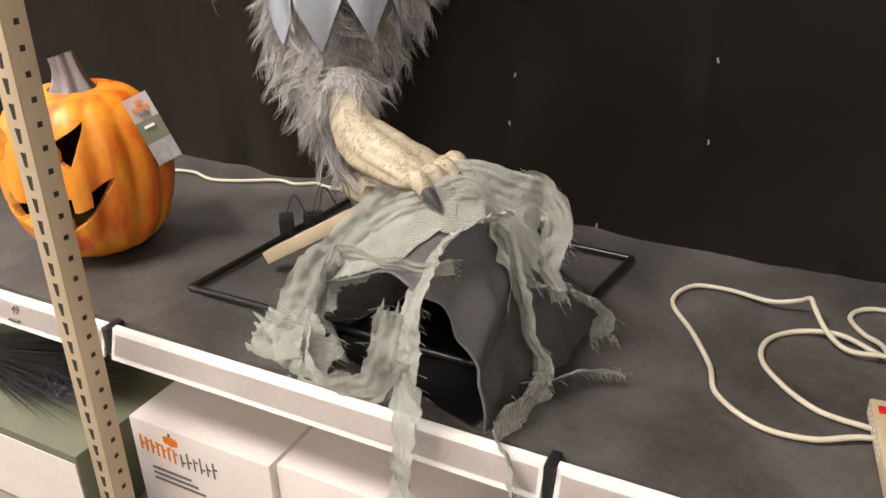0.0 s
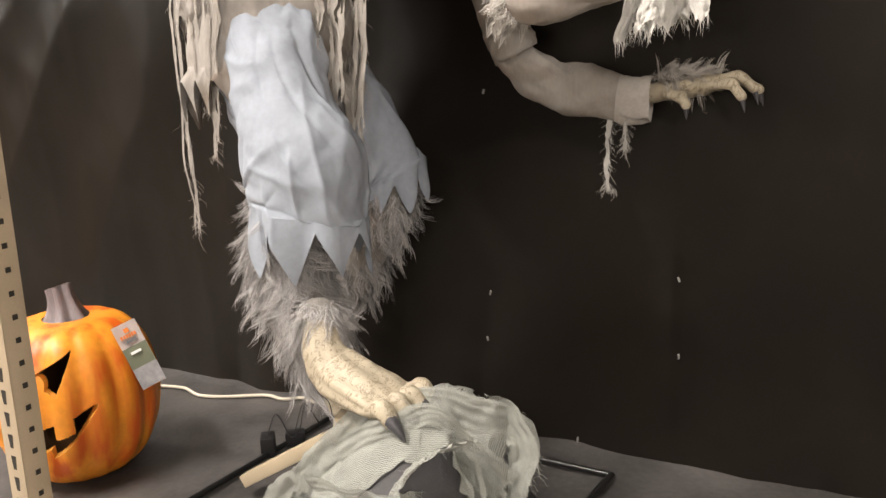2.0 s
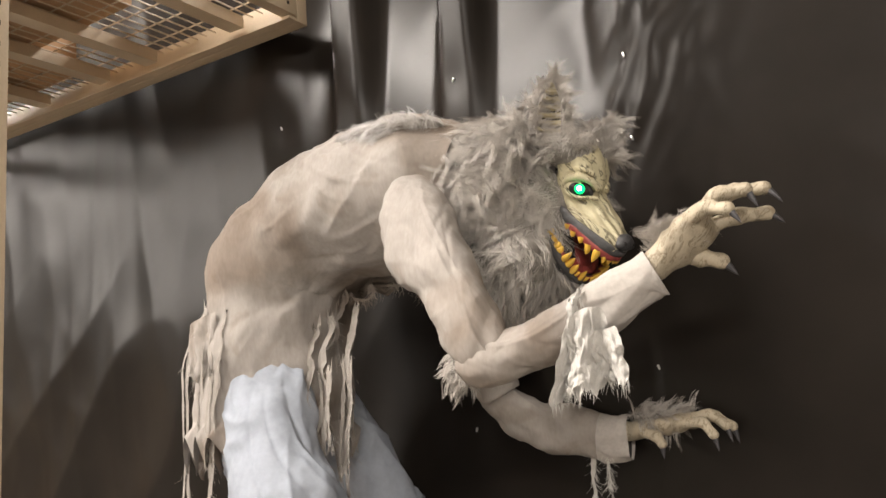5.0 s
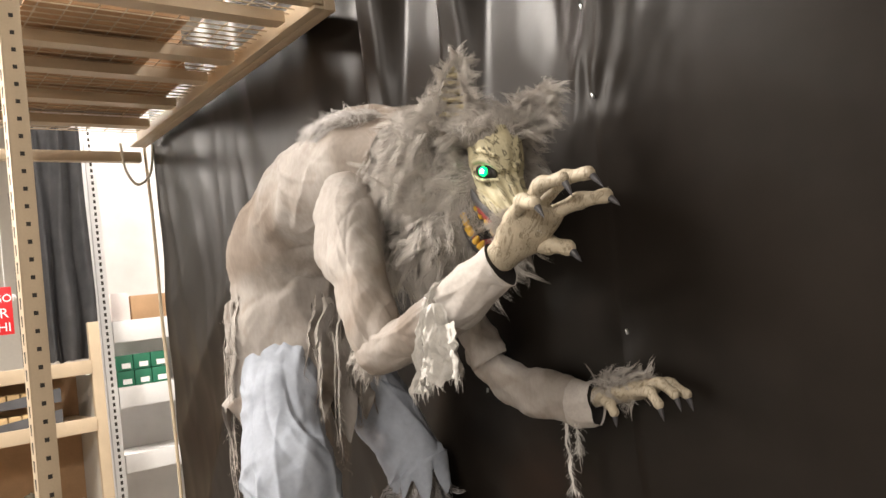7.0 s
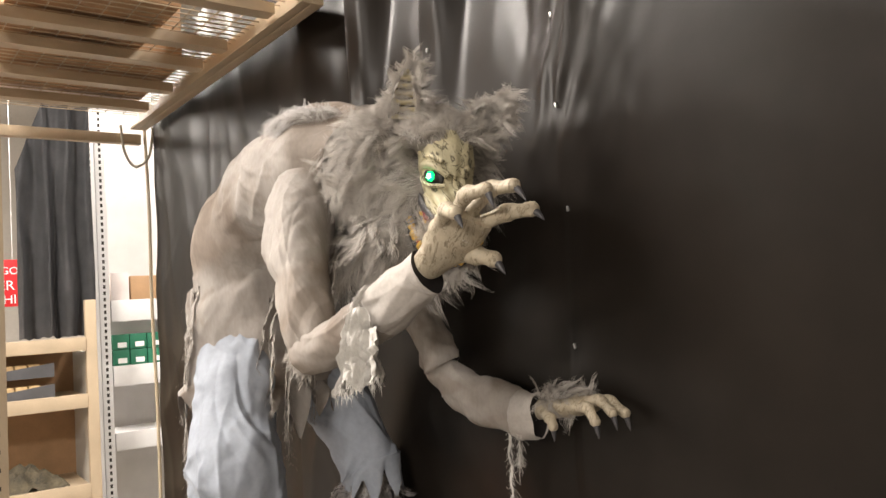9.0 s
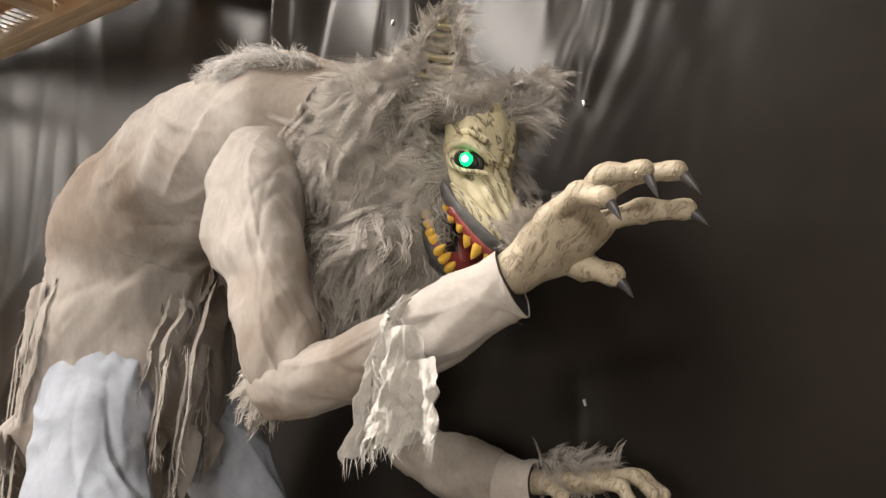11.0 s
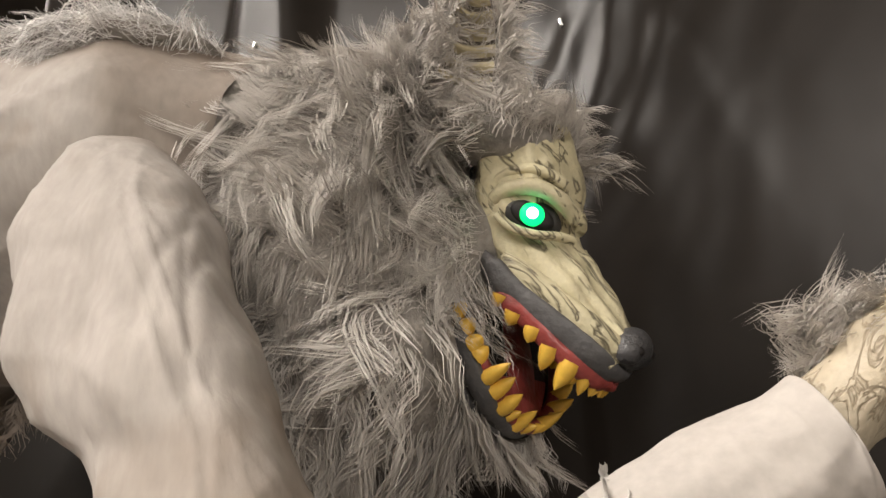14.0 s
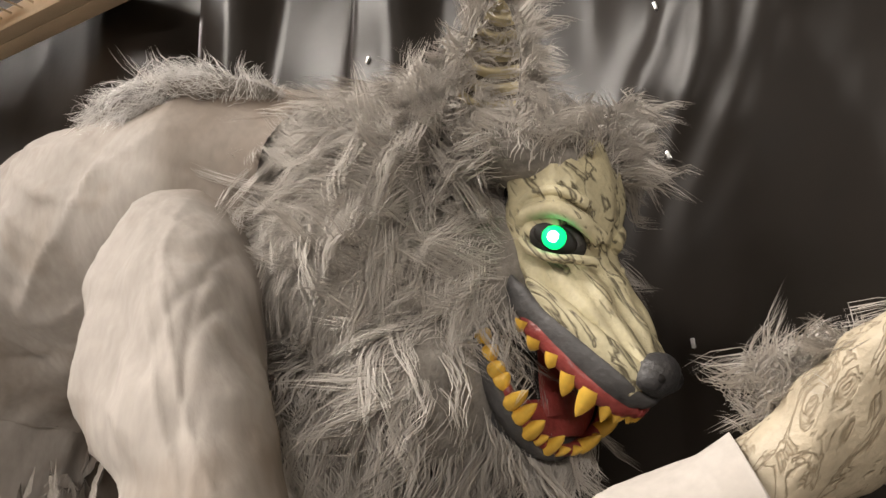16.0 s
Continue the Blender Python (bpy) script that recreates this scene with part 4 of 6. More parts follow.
def loft_rows(stations, ref, n=36, sub=7, disp=None):
    """Rings along stations (x, y, z, across, deep); ref points across."""
    S = [Vector(s[:3]) for s in stations]
    pts = spline(S, sub)
    rad = spline([Vector((s[3], s[4], 0)) for s in stations], sub)
    ref = Vector(ref)
    rows = []
    total = len(pts) - 1
    for i, p in enumerate(pts):
        t = (pts[min(i + 1, total)] - pts[max(i - 1, 0)]).normalized()
        s = (ref - t * ref.dot(t)).normalized()
        u = t.cross(s)
        row = []
        for k in range(n):
            a = 2 * math.pi * k / n
            d = s * math.cos(a) * rad[i].x + u * math.sin(a) * rad[i].y
            g = disp(p + d, a, i / total) if disp else 0.0
            row.append(p + d * (1 + g / max(0.02, d.length)))
        rows.append(row)
    return rows


def crumple(p, scale, seed):
    """Facets of crushed cloth."""
    q = Vector(p) * scale + Vector((seed, -seed, seed * 0.5))
    q += 0.4 * Vector((nz(q.x * 1.5, q.y * 1.5, q.z * 1.5), nz(q.y * 1.5, q.z * 1.5, 7), nz(q.z * 1.5, q.x * 1.5, 3)))
    return noise.voronoi(q)[0][0] - 0.45


def folds(amount, scale, seed, along=(0.3, 0, -1)):
    wide, fine = Facets(seed, 0.9 / scale, 0.16, along, 0.45, 7), Facets(seed + 50, 0.36 / scale, 0.10, along, 1.0, 7)

    def f(p, a, s):
        return amount / 0.03 * (wide(p) + fine(p) - 0.015) + 0.10 * amount * crumple(p, scale * 0.9, seed)
    return f


def creases(seed, round_m, long_m, count, amount, steep=0.6, wide=(0.010, 0.028)):
    """Sharp-crested creases strewn over a cloth tube of that girth and length."""
    rng = random.Random(seed)
    lines = []
    for _ in range(count):
        c = (rng.uniform(0, round_m), rng.uniform(0, long_m))
        t = rng.gauss(0, steep)
        half = rng.uniform(0.04, 0.15)
        lines.append((c[0], c[1], math.sin(t), math.cos(t), half, rng.uniform(*wide), amount * rng.uniform(0.35, 1.0) * rng.choice((1, 1, -0.8))))

    def f(a, s):
        x, y, g = a / (2 * math.pi) * round_m, s * long_m, 0.0
        for cx, cy, dx, dy, half, w, k in lines:
            ux = (x - cx + round_m / 2) % round_m - round_m / 2
            uy = y - cy
            al = ux * dx + uy * dy
            if abs(al) > half * 1.3:
                continue
            ac = ux * dy - uy * dx + 0.25 * al * al / half
            if abs(ac) < 5 * w:
                g += k * math.exp(-abs(ac) / w) * max(0.0, 1 - (al / (half * 1.3)) ** 2)
        return g
    return f


def both(f, g):
    return lambda p, a, s: f(p, a, s) + g(a, s)


def limb_folds(amount, seed, scale=9.0, along=(0, 1, 0.2)):
    """Facets of a slack sleeve."""
    wide, fine = Facets(seed, 1.0 / scale, 0.15, along, 0.6, 7), Facets(seed + 50, 0.42 / scale, 0.10, along, 1.0, 7)

    def f(p, a, s):
        return amount / 0.015 * (wide(p) + fine(p) - 0.019) + 0.10 * amount * crumple(p, scale * 0.85, seed)
    return f


def fur(sc, verts, faces, clumps, strands, length, flow, seed, width=0.0022, lift=0.5, jitter=0.012, curl=0.25, keep=None, name="fur"):
    """Locks of tapering hair on a surface: strands of a lock meet towards its tip."""
    rng = np.random.default_rng(seed)
    V = np.asarray(verts, float)
    tri = []
    for f in faces:
        tri.append(f[:3])
        if len(f) == 4:
            tri.append((f[0], f[2], f[3]))
    tri = np.array(tri)
    a, b, c = V[tri[:, 0]], V[tri[:, 1]], V[tri[:, 2]]
    nrm = np.cross(b - a, c - a)
    area = np.linalg.norm(nrm, axis=1) + 1e-12
    pick = rng.choice(len(tri), clumps, p=area / area.sum())
    r1, r2 = np.sqrt(rng.random(clumps)), rng.random(clumps)
    P = a[pick] * (1 - r1)[:, None] + b[pick] * (r1 * (1 - r2))[:, None] + c[pick] * (r1 * r2)[:, None]
    N = nrm[pick] / area[pick][:, None]
    if keep is not None:
        ok = np.array([keep(p) for p in P])
        P, N = P[ok], N[ok]
    out = P - V.mean(axis=0)
    flip = np.sum(N * out, axis=1) < 0
    N[flip] *= -1
    D = np.array([flow(p) for p in P], float)
    D = D - N * np.sum(D * N, axis=1)[:, None]
    D /= np.linalg.norm(D, axis=1)[:, None] + 1e-9
    wob = np.array([[nz(p[0] * 14, p[1] * 14, p[2] * 14 + seed), nz(p[0] * 14 + 50, p[1] * 14, p[2] * 14), nz(p[0] * 14, p[1] * 14 + 50, p[2] * 14)] for p in P])
    D = D + wob * 0.9 + N * lift * rng.uniform(0.5, 1.3, (len(P), 1)) + rng.normal(0, 0.18, P.shape)
    D /= np.linalg.norm(D, axis=1)[:, None]
    L = length * rng.uniform(0.6, 1.25, len(P))
    side = np.cross(D, N)
    side /= np.linalg.norm(side, axis=1)[:, None] + 1e-9
    cb = rng.normal(0, curl, len(P))
    ph = rng.uniform(0, 6.28, len(P))
    n = len(P) * strands
    idx = np.repeat(np.arange(len(P)), strands)
    j = rng.normal(0, jitter, (n, 3))
    j -= N[idx] * np.sum(j * N[idx], axis=1)[:, None]
    root = P[idx] + j - N[idx] * 0.004
    ll = L[idx] * rng.uniform(0.7, 1.12, n)
    tip_spread = rng.normal(0, jitter * 0.26, (n, 3))
    pts = []
    seg = 7
    freq = rng.uniform(5.5, 9.5, len(P))
    for s in [k / seg for k in range(seg + 1)]:
        base = root + (P[idx] + tip_spread - root) * (0.82 * s ** 1.1)
        wave = np.sin(s * freq[idx] + ph[idx]) - np.sin(ph[idx])
        bend = side[idx] * (cb[idx] * ll * (s ** 2) * 1.1 + 0.20 * ll * wave * s ** 0.8)[:, None] + N[idx] * (0.07 * ll * (np.cos(s * freq[idx] + ph[idx]) - np.cos(ph[idx])) * s)[:, None]
        sag = np.array([0, 0, -1.0]) * (0.30 * ll * s ** 2)[:, None]
        pts.append(base + D[idx] * (ll * s)[:, None] + bend + sag)
    pts = np.array(pts)
    ax = N[idx] + rng.normal(0, 0.45, (n, 3))
    dirv = pts[-1] - pts[0]
    wv = np.cross(dirv, ax)
    wv /= np.linalg.norm(wv, axis=1)[:, None] + 1e-9
    wid = width * rng.uniform(0.6, 1.3, n)
    prof = [0.8 + 0.4 * q / seg - 0.85 * (q / seg) ** 2 for q in range(seg)]
    allv = np.zeros((n, 2 * seg + 1, 3))
    for q in range(seg):
        allv[:, 2 * q] = pts[q] - wv * (wid * prof[q] * 0.5)[:, None]
        allv[:, 2 * q + 1] = pts[q] + wv * (wid * prof[q] * 0.5)[:, None]
    allv[:, 2 * seg] = pts[seg]
    faces_out = []
    for i in range(n):
        o = i * (2 * seg + 1)
        for q in range(seg - 1):
            k = o + 2 * q
            faces_out.append((k, k + 1, k + 3, k + 2))
        faces_out.append((o + 2 * seg - 2, o + 2 * seg - 1, o + 2 * seg))
    sc.add(allv.reshape(-1, 3), faces_out, name)


def spike(sc, base, direction, length, radius, name, bend=(0, 0, 0), n=10, steps=6, blunt=0.0):
    """A curved tapering tooth or claw."""
    base, d, bend = Vector(base), Vector(direction).normalized(), Vector(bend)
    side = d.orthogonal().normalized()
    up = d.cross(side)
    rows = []
    for j in range(steps + 1):
        s = j / steps
        c = base + d * length * s + bend * length * s * s
        r = radius * (max(0.0, 1 - s ** 1.6) ** 0.7 + (blunt * math.sqrt(max(0, 1 - s * s))))
        rows.append([c + (side * math.cos(a) + up * math.sin(a)) * max(r, 0.0003) for a in [2 * math.pi * k / n for k in range(n)]])
    sc.grid(rows, name, True)


def ball(sc, centre, radii, name, m=None, n=18):
    rows = []
    m = m or Matrix.Identity(3)
    for j in range(n // 2 + 1):
        th = math.pi * j / (n // 2)
        rows.append([Vector(centre) + m @ Vector((radii[0] * math.sin(th) * math.cos(a), radii[1] * math.sin(th) * math.sin(a), radii[2] * math.cos(th))) for a in [2 * math.pi * k / n for k in range(n)]])
    return sc.grid(rows, name, True)


def ragged(sc, rows_top, centre, drop, teeth, seed, name, lean=(0, 0, 0), flare=1.05):
    """Cloth below a ring, cut into pointed tongues of uneven length."""
    ring = [Vector(p) for p in rows_top]
    n = len(ring)
    c = Vector(centre)
    rng = random.Random(seed)
    tips = [drop * rng.uniform(0.55, 1.25) for _ in range(teeth)]
    rows = []
    steps = 10
    for j in range(steps + 1):
        s = j / steps
        row = []
        for i in range(n):
            ph = i / n * teeth
            k = int(ph) % teeth
            u = ph - int(ph)
            edge = 1 - abs(u - 0.5) * 2
            L = tips[k] * (0.18 + 0.82 * edge ** 0.9)
            out = ring[i] - c
            out.z = 0
            p = ring[i] + Vector(lean) * s * L + out * (flare - 1) * s + Vector((0, 0, -L * s))
            p += out.normalized() * 0.010 * math.sin(ph * 6.28 + seed) * s
            row.append(p)
        rows.append(row)
    sc.grid(rows, name, True)


def hanging(sc, path, width, seed, name, pleats=2.0, fray=0.35):
    """A hanging shred of thin cloth: a torn strip that splits into narrower ones, with frayed threads."""
    rng = random.Random(seed)
    pts = spline(path, 5)
    n = len(pts)
    grids = []
    for k in range(3 if width > 0.03 else 1):
        start, stop = (0, n) if k == 0 else (rng.randint(0, n // 3), n - rng.randint(0, n // 3))
        off = (0.0, -0.32, 0.34)[k] * width
        own = []
        for i in range(start, stop):
            s = i / (n - 1)
            sway = 0.35 * width * nz(s * 5, seed + 7 * k) + off
            own.append(pts[i] + Vector((sway, -0.004 * k + 0.25 * width * nz(s * 6, seed + 3 * k, 5), 0)))
        if len(own) < 4:
            continue
        g = ribbon(own[::2] + ([own[-1]] if len(own) % 2 == 0 else []), width * (0.72, 0.40, 0.34)[k], seed + 5 * k, pleats, 0.35, fray, steps=5, across=12, spread=lambda s: (1.15 - 0.65 * s) * (1 + 0.55 * nz(s * 13, seed + k)))
        sc.grid(g, name)
        grids.append(g)
    V, F = [], []
    for k in range(130):
        g = rng.choice(grids)
        row = rng.choice(g)
        p = rng.choice((row[0], row[-1]))
        if k % 4 == 0:
            p = rng.choice(g[-1])
        d = Vector((rng.gauss(0, 0.8), rng.gauss(0, 0.6), -0.8)).normalized()
        q = p + d * rng.uniform(0.006, 0.032)
        r = q + Vector((rng.gauss(0, 0.006), 0, -rng.uniform(0.0, 0.012)))
        o = len(V)
        V += [p, p + Vector((0.0010, 0.0006, 0)), q, q + Vector((0.0008, 0.0005, 0)), r]
        F += [(o, o + 1, o + 3, o + 2), (o + 2, o + 3, o + 4)]
    sc.add([tuple(v) for v in V], F, name)


def curtain(sc, top, drop, seed, name, ragged_by=0.5, fold=0.012, waves=3.0, lean=(0, 0, 0), n=36, taper=1.0):
    """Torn cloth hanging from an edge, folded, with a ragged foot."""
    pts = spline(top, 12)
    m = len(pts) - 1
    rows = []
    for j in range(19):
        v = j / 18
        row = []
        for i in range(n + 1):
            u = i / n
            k = min(m - 1, int(u * m))
            p = pts[k].lerp(pts[k + 1], u * m - k)
            d = drop * (1 - ragged_by * (0.5 + nz(u * 5, seed) + 0.5 * nz(u * 13, seed + 4) + 0.25 * nz(u * 31, seed + 7)))
            out = Vector((0.2, -1, 0)).normalized()
            p = pts[m // 2].lerp(p, taper + (1 - taper) * v ** 0.6) + Vector((0, 0, -d * v)) + Vector(lean) * v
            p += out * fold * v ** 0.6 * (math.sin(u * waves * 6.28 + seed + 1.5 * nz(u * 3, v * 2, seed)) + 0.9 * nz(u * 9, v * 7, seed) + 0.5 * nz(u * 19, v * 13, seed + 1))
            p.x += 0.012 * v * nz(v * 4, u * 3, seed + 2)
            row.append(p)
        rows.append(row)
    sc.grid(rows, name)
    rng = random.Random(int(seed * 10))
    V, F = [], []
    for k in range(70):
        p = rng.choice(rows[-1])
        q = p + Vector((rng.gauss(0, 0.006), rng.gauss(0, 0.006), -rng.uniform(0.004, 0.03)))
        V += [p, p + Vector((0.0012, 0.0008, 0)), q]
        F.append((len(V) - 3, len(V) - 2, len(V) - 1))
    sc.add([tuple(p) for p in V], F, name)


W = Sculpt()
NARROW = (0.005, 0.016)
ACROSS = (0, 1, 0)

# torso in its tattered shirt
torso = loft_rows([(-1.41, 1.695, 1.68, 0.25, 0.185), (-1.40, 1.70, 1.82, 0.24, 0.182), (-1.385, 1.71, 1.98, 0.222, 0.178), (-1.345, 1.72, 2.135, 0.225, 0.185), (-1.205, 1.735, 2.25, 0.230, 0.190), (-1.04, 1.75, 2.288, 0.240, 0.200), (-0.86, 1.755, 2.282, 0.215, 0.175), (-0.73, 1.77, 2.27, 0.16, 0.14)], ACROSS, 200, 24, both(folds(0.028, 4.2, 2.0, (0.45, 0.2, -1)), creases(3, 1.3, 1.2, 130, 0.006, 0.5, (0.003, 0.009))))
W.grid(torso, "shirt", True)
# Near-black cap stands for the shade up inside the shirt.
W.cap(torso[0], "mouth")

# arms
near_up = loft_rows([(-0.90, 1.67, 2.250, 0.060, 0.065), (-0.812, 1.590, 2.205, 0.084, 0.092), (-0.745, 1.540, 2.13, 0.080, 0.098), (-0.675, 1.505, 2.05, 0.070, 0.085), (-0.62, 1.485, 1.94, 0.066, 0.076), (-0.58, 1.475, 1.865, 0.060, 0.070), (-0.545, 1.475, 1.805, 0.045, 0.050)], (0.6, 1, 0), 130, 22, both(limb_folds(0.015, 1.0, 6.0, (0.55, -0.3, -1)), creases(5, 0.5, 0.6, 46, 0.0045, 0.5, (0.003, 0.008))))
W.grid(near_up, "shirt", True)
W.cap(near_up[-1], "shirt")
near_fore = loft_rows([(-0.615, 1.475, 1.835, 0.045, 0.045), (-0.555, 1.480, 1.820, 0.060, 0.058), (-0.47, 1.505, 1.838, 0.058, 0.057), (-0.383, 1.525, 1.874, 0.057, 0.056), (-0.300, 1.543, 1.919, 0.055, 0.057), (-0.231, 1.560, 1.955, 0.051, 0.057), (-0.211, 1.566, 1.965, 0.052, 0.058)], (0.3, -1, 0.0), 120, 20, both(limb_folds(0.010, 5.0, 8.0, (1, 0.2, 0.8)), creases(7, 0.36, 0.45, 36, 0.004, 0.9, (0.003, 0.008))))
# The sleeve cloth is paler from here to the cuff.
pale_from = int(len(near_fore) * 0.58)
W.grid(near_fore[:pale_from + 1], "shirt", True)
W.grid(near_fore[pale_from:], "pale_cuff", True)
# A near-black disc in the cuff takes the place of its inner shade.
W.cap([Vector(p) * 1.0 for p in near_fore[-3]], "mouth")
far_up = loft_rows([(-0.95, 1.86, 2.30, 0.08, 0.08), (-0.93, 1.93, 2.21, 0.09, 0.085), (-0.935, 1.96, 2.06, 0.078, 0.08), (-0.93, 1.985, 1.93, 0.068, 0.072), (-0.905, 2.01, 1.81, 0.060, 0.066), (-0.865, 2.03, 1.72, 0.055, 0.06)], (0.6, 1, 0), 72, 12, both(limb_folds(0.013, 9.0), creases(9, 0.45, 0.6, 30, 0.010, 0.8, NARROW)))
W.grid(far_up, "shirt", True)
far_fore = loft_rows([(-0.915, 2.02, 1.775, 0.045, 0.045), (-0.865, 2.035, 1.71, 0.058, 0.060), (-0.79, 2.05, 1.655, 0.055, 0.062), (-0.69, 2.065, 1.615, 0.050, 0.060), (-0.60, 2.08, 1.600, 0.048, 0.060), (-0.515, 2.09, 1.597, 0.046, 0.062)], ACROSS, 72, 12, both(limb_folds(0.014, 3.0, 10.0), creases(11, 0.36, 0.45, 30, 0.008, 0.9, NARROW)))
# The far sleeve is paler over its last fifth.
pale_from = int(len(far_fore) * 0.80)
W.grid(far_fore[:pale_from + 1], "shirt", True)
W.grid(far_fore[pale_from:], "pale_cuff", True)
# The far cuff's inner shade is a near-black disc too.
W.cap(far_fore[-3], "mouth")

# trousers with torn hems
near_leg = loft_rows([(-1.41, 1.63, 1.84, 0.12, 0.14), (-1.35, 1.580, 1.745, 0.125, 0.145), (-1.265, 1.530, 1.60, 0.122, 0.137), (-1.195, 1.510, 1.45, 0.118, 0.132), (-1.200, 1.505, 1.365, 0.122, 0.134)], ACROSS, 190, 22, both(folds(0.026, 5.0, 4.0, (0.6, 0, -1)), creases(13, 0.85, 0.55, 70, 0.015, 1.0, NARROW)))
W.grid(near_leg, "pants", True)
ragged(W, near_leg[-1], (-1.200, 1.505, 1.365), 0.165, 8, 3, "pants", flare=1.02)
far_leg = loft_rows([(-1.47, 1.80, 1.82, 0.11, 0.13), (-1.40, 1.88, 1.68, 0.11, 0.12), (-1.34, 1.94, 1.55, 0.10, 0.115), (-1.28, 1.985, 1.42, 0.09, 0.115), (-1.26, 1.995, 1.38, 0.088, 0.118)], ACROSS, 110, 14, both(folds(0.026, 5.5, 8.0, (0.4, 0, -1)), creases(17, 0.7, 0.5, 50, 0.013, 1.0, NARROW)))
W.grid(far_leg, "pants", True)
ragged(W, far_leg[-1], (-1.26, 1.995, 1.38), 0.13, 7, 12, "pants", flare=1.02)

# furred lower legs
down = lambda p: (0.12, 0.0, -1.0)
calf = loft_rows([(-1.215, 1.52, 1.40, 0.085, 0.095), (-1.265, 1.51, 1.27, 0.088, 0.092), (-1.255, 1.495, 1.18, 0.085, 0.088), (-1.20, 1.48, 1.11, 0.066, 0.070), (-1.18, 1.455, 1.03, 0.046, 0.046), (-1.165, 1.445, 0.975, 0.034, 0.030)], ACROSS, 26, 5)
v, f = W.grid(calf, "under", True)
fur(W, v, f, 820, 18, 0.075, down, 11, lift=0.45, curl=0.5, width=0.0015, name="leg_fur")
cuff, cf_ = ball(W, (-1.118, 1.432, 1.115), (0.058, 0.056, 0.055), "under", None, 16)
fur(W, cuff, cf_, 260, 16, 0.055, down, 15, lift=0.35, curl=0.5, width=0.0014, name="leg_fur")
far_calf = loft_rows([(-1.27, 1.99, 1.40, 0.07, 0.085), (-1.31, 1.995, 1.27, 0.07, 0.08), (-1.38, 1.995, 1.13, 0.062, 0.066), (-1.46, 1.98, 0.97, 0.05, 0.05), (-1.50, 1.955, 0.82, 0.042, 0.042), (-1.505, 1.95, 0.66, 0.038, 0.038)], ACROSS, 22, 4)
v, f = W.grid(far_calf, "under", True)
fur(W, v, f, 420, 14, 0.075, down, 12, lift=0.35, curl=0.4, name="leg_fur")


# feet
def clawed_foot(heel, toe_dir, scale, ankle):
    hx = Vector(heel)
    d = Vector(toe_dir).normalized()
    s = d.cross(Vector((0, 0, 1))).normalized()
    up = s.cross(d)
    at = lambda f, l, u: hx + (d * f + s * l + up * u) * scale
    rows = loft_rows([(*ankle, 0.044, 0.040), (*at(0.016, 0, 0.094), 0.048, 0.046), (*at(0.05, 0, 0.054), 0.060, 0.056), (*at(0.12, 0, 0.036), 0.068, 0.046), (*at(0.17, 0, 0.026), 0.072, 0.036), (*at(0.205, 0, 0.020), 0.064, 0.024)], s, 48, 9, lambda p, a, q: 0.004 * nz(p.x * 26, p.y * 26, p.z * 20) + 0.008 * abs(math.sin(a * 4)) * min(1, q * 1.5))
    W.grid(rows, "skin", True)
    W.cap(rows[-1], "skin")
    for k in range(4):
        l = (k - 1.5) * 0.035
        p0, reach = at(0.185, l, 0.022), 0.075 - 0.008 * abs(k - 1.6)
        p1, p2 = at(0.185 + reach * 0.55, l * 1.15, 0.036), at(0.185 + reach, l * 1.25, 0.014)
        toe = loft_rows([(*p0, 0.020, 0.021), (*p0.lerp(p1, 0.6), 0.018, 0.018), (*p1, 0.0215, 0.0215), (*p1.lerp(p2, 0.6), 0.0185, 0.018), (*p2, 0.015, 0.014)], s, 18, 5, lambda p, a, q: 0.0022 * nz(p.x * 70, p.y * 70, p.z * 70))
        W.grid(toe, "skin", True)
        W.cap(toe[-1], "skin")
        spike(W, p2 - d * 0.008 + up * 0.006, d * 0.8 - up * 0.25, 0.044, 0.0165, "claw", -up * 0.60)


clawed_foot((-1.095, 1.390, 0.953), (0.97, -0.10, 0.0), 1.14, (-1.105, 1.425, 1.115))
clawed_foot((-1.52, 1.95, 0.575), (0.97, 0.1, 0.0), 1.0, (-1.505, 1.95, 0.68))


# paws
def finger(points, r, claw_dir, s, length=0.042):
    st = []
    n = len(points)
    for i, p in enumerate(points):
        k = r * (1.0 - 0.10 * i / (n - 1))
        st.append((*p, k * (1.15 if i in (n - 2,) else 1.0), k * (1.15 if i in (n - 2,) else 1.0)))
        if i < n - 1:
            q = Vector(p).lerp(Vector(points[i + 1]), 0.5)
            st.append((*q, k * 0.86, k * 0.86))
    rows = loft_rows(st, s, 16, 4, lambda p, a, q: 0.0016 * math.sin(q * 60) * nz(p.x * 40, p.y * 40) + 0.0018 * nz(p.x * 60, p.y * 60, p.z * 60))
    W.grid(rows, "skin", True)
    W.cap(rows[-1], "skin")
    tip = Vector(points[-1])
    ball(W, tip, (r * 0.88, r * 0.88, r * 0.88), "skin", None, 14)
    spike(W, tip - Vector(claw_dir).normalized() * 0.006, claw_dir, r * 0.6 + length * 0.72, r * 0.58, "claw", (0, 0, -0.45))


first = len(W.v)
crease = lambda p, a, q: 0.003 * nz(p.x * 30, p.y * 30, p.z * 30) + 0.002 * math.sin(p.x * 160 + 3 * nz(p.x * 20, p.z * 20))
palm = loft_rows([(-0.262, 1.572, 1.95, 0.024, 0.026), (-0.225, 1.585, 1.975, 0.028, 0.027), (-0.19, 1.60, 1.998, 0.040, 0.030), (-0.155, 1.612, 2.025, 0.052, 0.030), (-0.122, 1.62, 2.052, 0.056, 0.026), (-0.10, 1.625, 2.068, 0.052, 0.019)], (0.15, 1, -0.35), 36, 7, crease)
